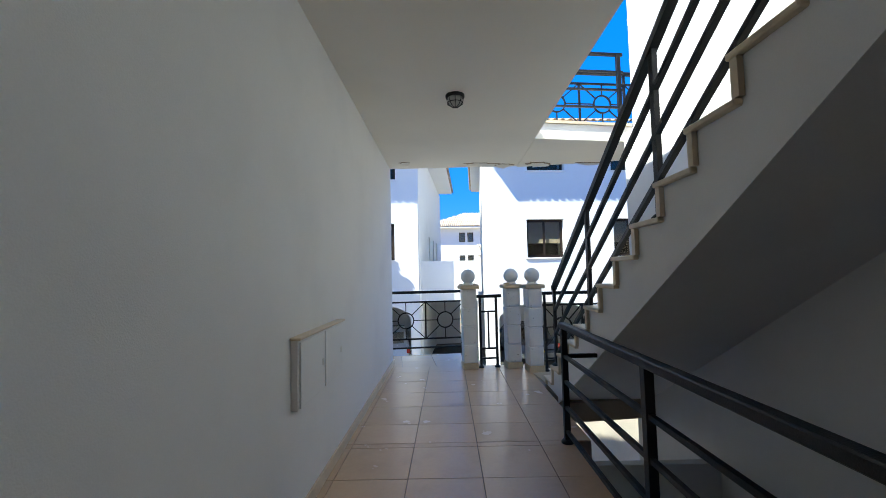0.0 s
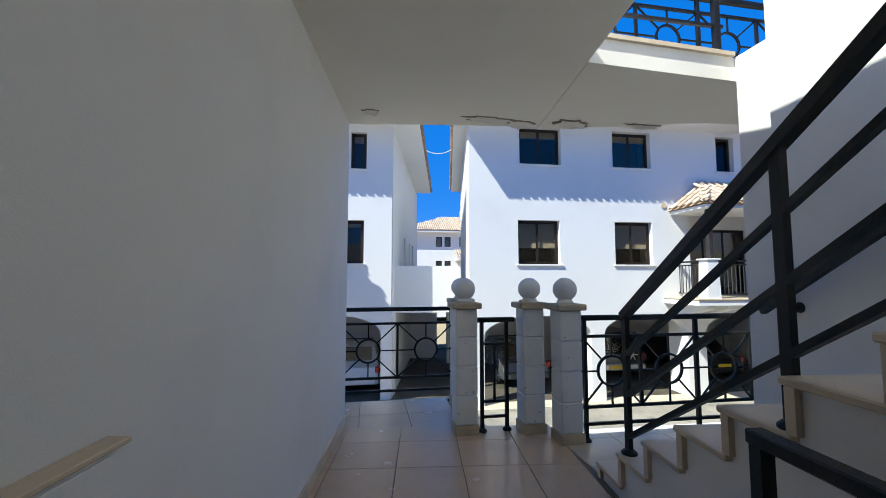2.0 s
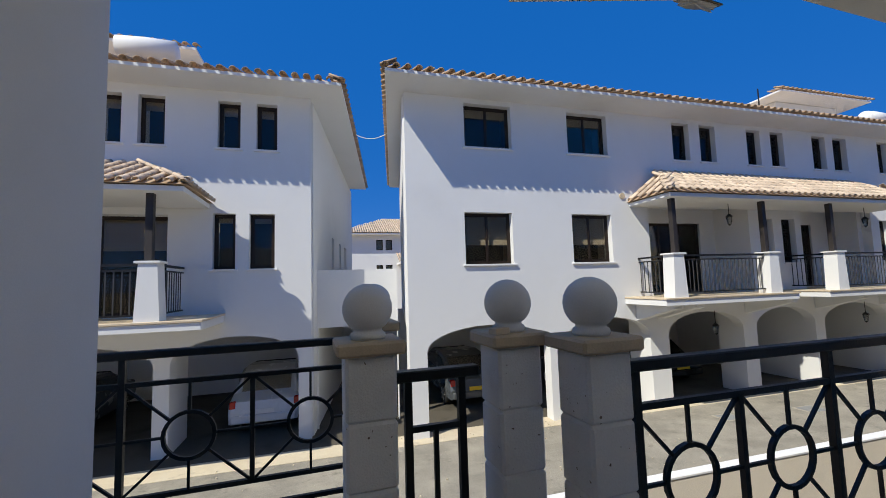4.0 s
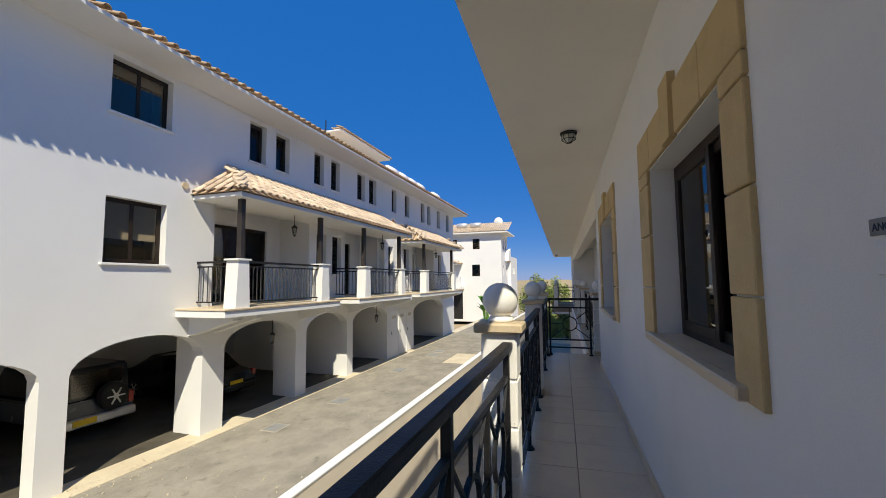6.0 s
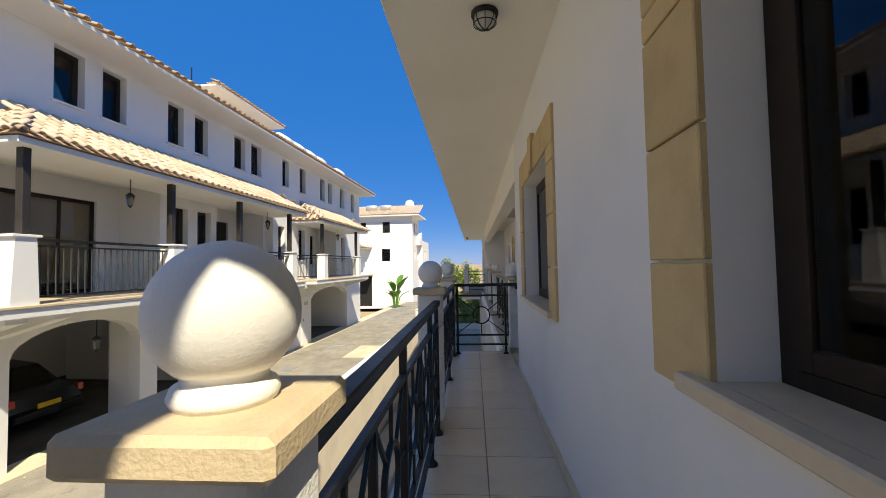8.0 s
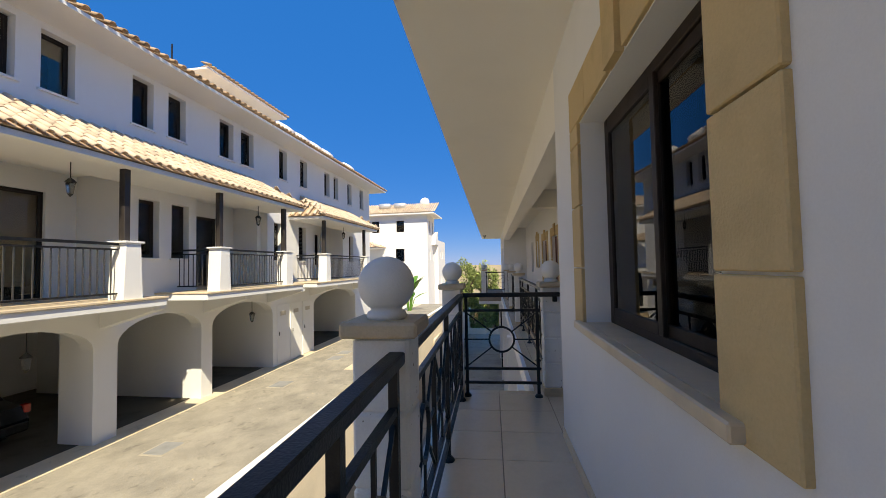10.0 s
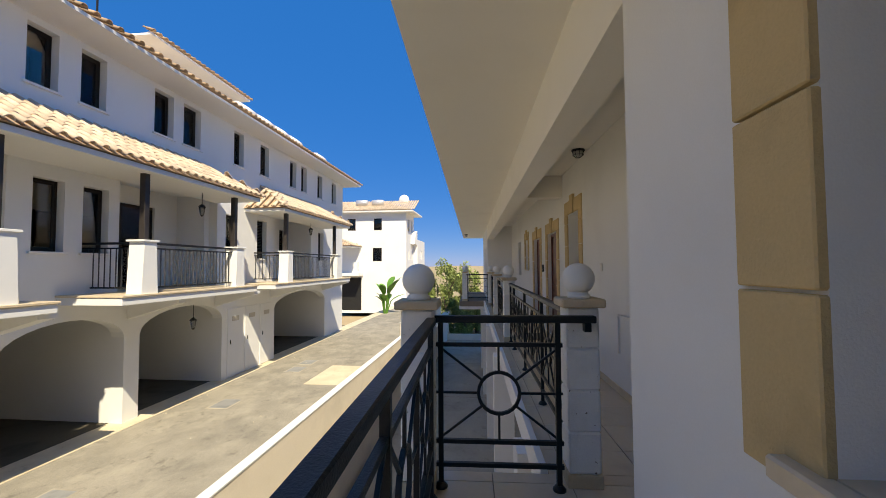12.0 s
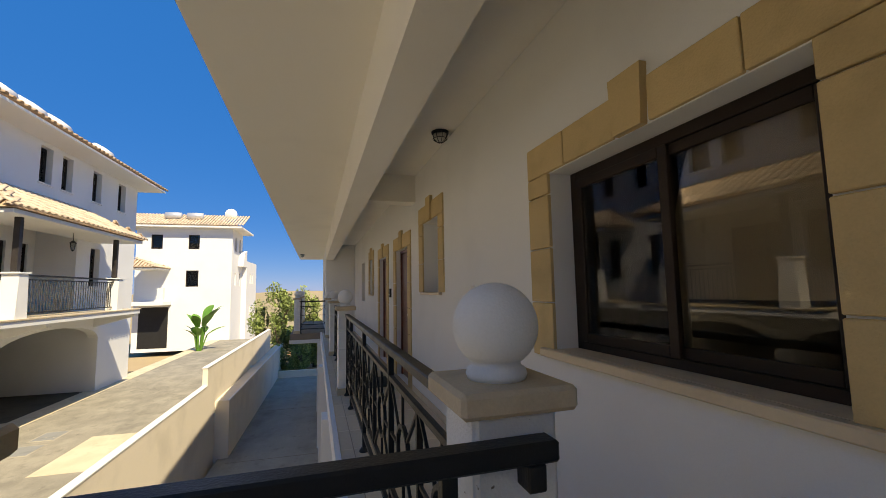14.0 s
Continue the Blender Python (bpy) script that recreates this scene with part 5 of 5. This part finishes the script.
def far_house():
    t = thing("distant_house", "distant white house with tiled hip roof and small windows", "house")
    y, x0, x1 = 45.0, -2.0, 11.0
    holes = [(a, a + 0.7, 4.9, 6.0) for a in (1.2, 2.2, 3.9, 4.9, 6.5)] + [(a, a + 0.7, 2.3, 3.3) for a in (1.2, 2.2)]
    part("wall", wall_x(BM(), x0, x1, y, y + 0.3, -3.0, 6.5, holes), FACADE, t)
    part("body", box(BM(), x0, y + 0.6, -3.0, x1, y + 9, 6.5), FACADE, t)
    for a, b, c, d in holes:
        w = part("window", box(BM(), a, y + 0.2, c, b, y + 0.25, d), GLASS, t)
        part("frame", None_sash(a, b, c, d, y + 0.12, 0.08), FRAME, w)
    r = hip_roof(t, x0 - 0.8, x1 + 0.8, y - 0.8, y + 9.8, 6.5, 2.2)
    part("porch_slab", box(BM(), 3.4, y - 2.0, 3.3, 9.0, y, 3.45), FACADE, t)
    tiles = []
    for i in range(22):
        for k in range(6):
            tiles.append(pose(3.4 + i * 0.26, y - 2.05 + k * 0.33, 3.5 + k * 0.17, 26, 0, 0) @ Matrix.Scale(1.3, 4))
    tiles_joined("porch_tiles", tiles, CLAY, t)
    tiles = []
    for i in range(62):
        for k in range(16):
            x, d = x0 - 0.8 + i * 0.24, k * 0.34
            if d < min(x - x0 + 0.8, x1 + 0.8 - x):
                tiles.append(pose(x, y - 0.85 + d, 6.68 + d * 0.415, 22, 0, 0) @ Matrix.Scale(1.4, 4))
    tiles_joined("roof_tiles", tiles, CLAY, t)
    part("chimney", box(BM(), 4.6, y + 3, 8.2, 5.2, y + 3.6, 9.6, 0.02), CLAY, t)
    # flat tinted sheet in place of the porch's shaded depth
    part("porch_shade_sheet", box(BM(), 4.2, y - 0.05, 1.6, 8.5, y - 0.02, 3.1), GLASS, t)
    return t


far_house().matrix_basis = pose(4.6, 3.0, 0.2)


def end_house():
    t = thing("end_house", "bright white house at the lane end with tiled roof", "house")
    x, y0, y1 = 44.0, 14.2, 21.0
    holes = [(16.6, 17.4, 5.35, 6.6), (16.6, 17.5, 2.1, 3.5), (19.2, 20.0, 5.35, 6.6)]
    part("front_wall", wall_y(BM(), x, x + 0.3, y0, y1, -3.3, 7.2, holes), FACADE, t)
    for a, b, c, d in holes:
        w = part("window", box(BM(), x + 0.16, a, c, x + 0.18, b, d), GLASS, t)
        bm = BM()
        for q in ((a, c, a + 0.07, d), (b - 0.07, c, b, d), (a, c, b, c + 0.07), (a, d - 0.07, b, d)):
            box(bm, x + 0.1, q[0], q[1], x + 0.15, q[2], q[3])
        part("frame", bm, FRAME, w)
        # black sheet darkens the glass like a shaded interior
        part("window_shade_sheet", box(BM(), x + 0.5, a - 0.2, c - 0.2, x + 0.55, b + 0.2, d + 0.2), BLACK, w)
    sh = [(45.2, 45.9, 5.3, 6.6), (47.0, 47.7, 5.3, 6.6), (45.3, 45.8, 2.2, 3.3), (47.2, 47.7, 2.2, 3.3), (50.2, 50.7, 2.4, 3.4), (51.4, 51.9, 2.4, 3.4), (50.2, 50.7, -0.6, 0.2), (51.4, 51.9, -0.6, 0.2)]
    part("side_wall", wall_x(BM(), x + 0.3, 48.5, y0, y0 + 0.3, -3.3, 7.2, sh), FACADE, t)
    part("annex_wall", wall_x(BM(), 48.5, 54.0, y0 - 0.4, y0, -3.3, 4.6, sh), FACADE, t)
    part("annex_roof", box(BM(), 48.5, y0, 4.3, 54.0, y1, 4.6), FACADE, t)
    part("parapet", prism(BM(), [(46.6, 4.0), (48.5, 4.0), (48.5, 5.6), (47.4, 5.3)], "y", y0 - 0.4, y0), FACADE, t)
    for a, b, c, d in sh:
        part("side_window", box(BM(), a, y0 + 0.1, c, b, y0 + 0.14, d), GLASS, t)
    # black filler block, so the windows seem to look into shade
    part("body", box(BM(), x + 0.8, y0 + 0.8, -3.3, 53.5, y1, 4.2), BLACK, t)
    hip_roof(t, x - 0.7, 49.2, y0 - 0.8, y1 + 0.8, 7.2, 1.2)
    mats = []
    for i in range(38):
        for k in range(9):
            mats.append(pose(x - 0.75 + k * 0.36, y0 - 0.8 + i * 0.23, 7.38 + k * 0.36 * 0.42, 23, 0, -90) @ Matrix.Scale(1.3, 4))
    tiles_joined("roof_tiles", mats, CLAY, t)
    dish = part("satellite_dish", lathe(BM(), [(0.02, 0.0), (0.3, 0.05), (0.48, 0.16), (0.5, 0.17)], (46.0, 14.8, 8.9), 18, "x"), FACADE, t)
    part("mast", bar(BM(), (46.2, 14.8, 7.8), (46.2, 14.8, 8.9), 0.06), BLACK, dish)
    for y in (17.2, 18.8):
        part("water_tank", lathe(BM(), [(0.02, -0.6), (0.3, -0.57), (0.32, 0.0), (0.3, 0.57), (0.02, 0.6)], (44.9, y, 8.4), 16, "y"), ALLOY, t)
    porch_roof(t, 41.0, 44.0, 18.6, 20.5, 3.6, 0.8, [], picked=False)
    part("porch_slab", box(BM(), 42.2, 18.4, 0.6, 44.0, 20.8, 0.9), FACADE, t)
    part("porch_post", box(BM(), 42.3, 18.5, 0.9, 42.7, 18.9, 2.0), FACADE, t)
    # black slab on the wall, coloured as the garage's inner shade
    part("garage_shade_slab", box(BM(), x - 0.02, 18.6, -3.0, x + 0.02, 20.6, 0.4), BLACK, t)
    return t


end_house().matrix_basis = pose(7.3, -0.95, 0) @ Matrix.Diagonal((0.88, 1, 0.92, 1))


# ---- plants ----
def leaf_cloud(n, centre, size, seed, leaf=0.16, flat=1.0):
    rnd = random.Random(seed)
    verts, faces = [], []
    clumps = [(Vector((rnd.gauss(0, 0.42), rnd.gauss(0, 0.42), rnd.uniform(-0.9, 0.95))), rnd.uniform(0.18, 0.42)) for _ in range(26)]
    for _ in range(n):
        c, r = rnd.choice(clumps)
        p = c + Vector((rnd.gauss(0, 1), rnd.gauss(0, 1), rnd.gauss(0, 1))).normalized() * r * rnd.random() ** 0.5
        p = Vector(centre) + Vector((p.x * size[0], p.y * size[1], p.z * size[2]))
        d = Vector((rnd.gauss(0, 1), rnd.gauss(0, 1), rnd.gauss(0.4, 1))).normalized() * leaf * rnd.uniform(0.6, 1.3)
        s = d.cross(Vector((rnd.gauss(0, 1), rnd.gauss(0, 1), rnd.gauss(0, 1)))).normalized() * leaf * 0.22
        o = len(verts)
        verts += [p - d * 0.5, p + s, p + d * 0.5, p - s]
        faces.append((o, o + 1, o + 2, o + 3))
    me = bpy.data.meshes.new("crown")
    me.from_pydata([tuple(v) for v in verts], [], faces)
    return me


def tree(x, y, z, h, w, mat, label, seed, name="olive_tree", leaf=0.2, n=7000):
    t = thing(name, label, "tree", (x, y, z))
    bm = lathe(BM(), [(0.14, 0.0), (0.09, h * 0.35), (0.05, h * 0.7)], n=9)
    rnd = random.Random(seed)
    for k in range(7):
        a, s = rnd.uniform(0, 6.28), rnd.uniform(0.15, 0.6)
        bar(bm, (0, 0, h * s), (math.cos(a) * w * 0.6, math.sin(a) * w * 0.6, h * (s + 0.3)), 0.05)
    part("trunk", bm, BARK, t)
    me = leaf_cloud(n, (0, 0, h * 0.55), (w, w, h * 0.46), seed, leaf)
    me.materials.append(mat)
    c = new("crown", me)
    c.parent = t
    return t


tree(35.4, 8.3, -3.2, 4.6, 1.25, LEAF, "bushy yellow-green tree beyond the boundary wall", 5)
tree(37.2, 7.2, -3.2, 4.4, 1.3, LEAF, "bushy yellow-green tree in the garden", 6)
tree(36.0, 6.3, -3.2, 3.2, 1.0, LEAF, "low green shrub in the garden", 9)
tree(35.6, 9.3, -3.2, 3.5, 0.35, LEAFDARK, "narrow dark green cypress by the wall", 7, "cypress_tree", 0.12, 4500)
tree(34.6, 7.0, -3.2, 1.5, 0.8, LEAF, "low yellow-green garden bush", 8, "garden_bush", 0.12, 3500)


def banana(x, y, z):
    t = thing("banana_plant", "tall green banana plant by the white house wall", "plant", (x, y, z))
    rnd = random.Random(4)
    for k in range(13):
        a = k * 2.4 + rnd.uniform(-0.3, 0.3)
        h = rnd.uniform(1.0, 2.5)
        reach = rnd.uniform(0.3, 1.0)
        part("stalk", bar(BM(), (0.08 * math.cos(a), 0.08 * math.sin(a), 0), (0.3 * reach * math.cos(a), 0.3 * reach * math.sin(a), h * 0.6), 0.045), BIGLEAF, t)
        bm = BM()
        prev = None
        d, s = Vector((math.cos(a), math.sin(a), 0)), Vector((-math.sin(a), math.cos(a), 0))
        for i in range(7):
            u = i / 6
            c = d * reach * (0.3 + 0.75 * u) + Vector((0, 0, h * 0.6 + h * 0.55 * (u - 0.45 * u * u)))
            w = 0.19 * math.sin(math.pi * min(1, 0.12 + 0.86 * u)) + 0.006
            row = [bm.verts.new(c - s * w + Vector((0, 0, 0.05 * w))), bm.verts.new(c - Vector((0, 0, 0.12 * w))), bm.verts.new(c + s * w + Vector((0, 0, 0.05 * w)))]
            if prev:
                bm.faces.new((prev[0], prev[1], row[1], row[0]))
                bm.faces.new((prev[1], prev[2], row[2], row[1]))
            prev = row
        part("leaf", bm, BIGLEAF, t)
    return t


banana(39.8, 13.7, LANE).scale = (1.55, 1.55, 1.45)


# ---- cars in the garages ----
def car(x, y, turn, paint, label, plate=YELLOW, wheel_only=False):
    t = thing("car", label, "car", (x, y, LANE + 0.008), turn)
    prof = [(-2.05, 0.28), (-2.1, 0.55), (-2.0, 0.82), (-1.45, 0.92), (-0.95, 1.36), (-0.2, 1.45), (0.75, 1.38), (1.55, 0.98), (2.0, 0.90), (2.1, 0.55), (2.02, 0.28)]
    bm = BM()
    loops = []
    for yy, k in ((-0.84, 0.93), (-0.78, 1.0), (0.78, 1.0), (0.84, 0.93)):
        loops.append([bm.verts.new((p[0] * (0.985 if k < 1 else 1), yy * (0.86 if p[1] > 1.1 else 1.0), 0.28 + (p[1] - 0.28) * k)) for p in prof])
    m = len(prof)
    for a, b in zip(loops, loops[1:]):
        for k in range(m):
            bm.faces.new((a[k], a[(k + 1) % m], b[(k + 1) % m], b[k]))
    bm.faces.new(loops[0][::-1])
    bm.faces.new(loops[-1])
    part("body", bm, paint, t)
    for s in (-1, 1):
        bm = prism(BM(), [(-1.25, 0.93), (-0.88, 1.28), (-0.2, 1.36), (0.68, 1.3), (1.3, 0.97)], "y", s * 0.735, s * 0.79)
        part("side_window", bm, GLASS, t)
        for wx in (-1.3, 1.3):
            w = new("wheel")
            w.parent = t
            part("tyre", lathe(BM(), [(0.2, s * 0.66), (0.31, s * 0.67), (0.31, s * 0.85), (0.2, s * 0.86)], (wx, 0, 0.31), 20, "y"), RUBBER, w)
            rim = BM()
            lathe(rim, [(0.2, s * 0.845), (0.2, s * 0.862), (0.17, s * 0.85)], (wx, 0, 0.31), 20, "y")
            for k in range(6):
                a = math.pi * k / 3
                bar(rim, (wx, s * 0.865, 0.31), (wx + 0.19 * math.cos(a), s * 0.865, 0.31 + 0.19 * math.sin(a)), 0.05, 0.02)
            part("rim", rim, ALLOY, w)
        part("tail_light", box(BM(), -2.06, s * 0.78 - 0.1, 0.66, -1.9, s * 0.78 + 0.04, 0.84, 0.015), REDLENS, t)
        part("headlight", box(BM(), 1.9, s * 0.68 - 0.14, 0.66, 2.08, s * 0.68 + 0.1, 0.8, 0.015), LAMPGLASS, t)
    part("windscreen", prism(BM(), [(0.82, 1.36), (1.5, 1.0), (1.53, 1.02), (0.84, 1.4)], "y", -0.62, 0.62), GLASS, t)
    part("rear_window", prism(BM(), [(-1.42, 0.95), (-1.0, 1.33), (-1.03, 1.36), (-1.46, 0.97)], "y", -0.62, 0.62), GLASS, t)
    part("bumper", box(BM(), -2.16, -0.78, 0.3, -2.0, 0.78, 0.5, 0.03), paint, t)
    part("number_plate", box(BM(), -2.125, -0.26, 0.52, -2.1, 0.26, 0.63), plate, t)
    return t


def off_roader(x, y):
    t = thing("off_roader", "dark boxy off-road car with spare wheel on its back", "car", (x, y, LANE + 0.008), 90)
    lower = prism(BM(), [(-1.95, 0.42), (-1.98, 0.95), (1.9, 0.98), (2.0, 0.85), (2.0, 0.42)], "y", -0.84, 0.84)
    bmesh.ops.bevel(lower, geom=list(lower.edges), offset=0.04, segments=2, affect="EDGES")
    part("body", lower, GREYPAINT, t)
    cabin = prism(BM(), [(-1.93, 0.97), (-1.82, 1.72), (0.35, 1.74), (0.95, 1.0)], "y", -0.76, 0.76)
    bmesh.ops.bevel(cabin, geom=list(cabin.edges), offset=0.05, segments=2, affect="EDGES")
    part("cabin", cabin, BLACKPAINT, t)
    part("rear_window", prism(BM(), [(-1.945, 1.05), (-1.86, 1.6), (-1.88, 1.6), (-1.965, 1.05)], "y", -0.6, 0.6), GLASS, t)
    part("bumper", box(BM(), -2.1, -0.85, 0.36, -1.9, 0.85, 0.58, 0.04), ALLOY, t, "silver-grey rear bumper")
    part("number_plate", box(BM(), -2.12, 0.12, 0.42, -2.1, 0.62, 0.56), YELLOW, t)
    for s in (-1, 1):
        part("tail_light", box(BM(), -2.0, s * 0.76 - 0.07, 0.66, -1.93, s * 0.76 + 0.07, 0.95, 0.01), REDLENS, t)
        for wx in (-1.25, 1.25):
            w = new("wheel")
            w.parent = t
            part("tyre", lathe(BM(), [(0.22, s * 0.62), (0.36, s * 0.64), (0.36, s * 0.86), (0.22, s * 0.88)], (wx, 0, 0.36), 22, "y"), RUBBER, w)
            part("rim", lathe(BM(), [(0.21, s * 0.86), (0.2, s * 0.885), (0.05, s * 0.87)], (wx, 0, 0.36), 22, "y"), ALLOY, w)
    w = new("spare_wheel")
    w.parent = t
    part("tyre", lathe(BM(), [(0.2, -1.97), (0.34, -1.99), (0.35, -2.12), (0.32, -2.18), (0.22, -2.19)], (0, -0.25, 0.95), 26, "x"), RUBBER, w)
    rim = BM()
    lathe(rim, [(0.22, -2.16), (0.23, -2.185), (0.2, -2.17)], (0, -0.25, 0.95), 26, "x")
    for k in range(6):
        q = 2 * math.pi * k / 6
        bar(rim, (-2.185, -0.25, 0.95), (-2.185, -0.25 + 0.21 * math.cos(q), 0.95 + 0.21 * math.sin(q)), 0.075, 0.03)
    lathe(rim, [(0.07, -2.17), (0.06, -2.215)], (0, -0.25, 0.95), 14, "x")
    part("rim", rim, ALLOY, w)
    return t


off_roader(8.95, 18.65)
car(12.5, 18.0, 90, BLACKPAINT, "black car parked in the garage, yellow rear plate")
car(5.0, 18.2, 90, GREYPAINT, "dark grey car in the garage with red tail lights")
car(-0.95, 18.2, 90, WHITEPAINT, "white car reversed into the open garage", PALEPLATE)
car(-6.3, 18.4, 90, GREYPAINT, "dark grey car in the shaded garage", PALEPLATE)


# ---- floor tiles ----
def lay(parent, x0, x1, y0, y1, ox, oy, mat, size=0.5, gap=0.006, z=0.0):
    cache = {}
    i0, i1 = math.floor((x0 - ox) / size), math.ceil((x1 - ox) / size)
    j0, j1 = math.floor((y0 - oy) / size), math.ceil((y1 - oy) / size)
    for i in range(i0, i1):
        for j in range(j0, j1):
            a, b = max(x0, ox + i * size), min(x1, ox + (i + 1) * size)
            c, d = max(y0, oy + j * size), min(y1, oy + (j + 1) * size)
            if b - a < 0.03 or d - c < 0.03:
                continue
            key = (round(b - a, 3), round(d - c, 3))
            if key not in cache:
                me = finish(box(BM(), gap / 2, gap / 2, -0.012, key[0] - gap / 2, key[1] - gap / 2, 0.0, 0.0015), "tile")
                me.materials.append(mat)
                cache[key] = me
            ob = new("tile", cache[key])
            ob.parent = parent
            ob.matrix_basis = pose(a, c, z + random.uniform(-0.0006, 0.0006))


random.seed(11)
lay(floor, LEFT_X, 1.46, -2.5, 3.43, 0.68, 0.35, TILE)
lay(floor, LEFT_X, 1.6, 3.43, 6.2, 0.68, 3.35, TILE)
lay(floor_gallery, 1.6, 10.25, GALLERY_Y, 5.80, 1.62, GALLERY_Y, TILE_PALE)
lay(floor_gallery, -3.2, 1.08, 6.1, 7.2, 0.38, 6.2, TILE, z=-0.004)
lay(floor_gallery, 9.07, 10.25, RECESS_Y, GALLERY_Y, 9.12, GALLERY_Y, TILE_PALE)
lay(floor_gallery, 10.25, 24.0, RECESS_Y, 4.82, 10.12, GALLERY_Y, TILE_PALE)
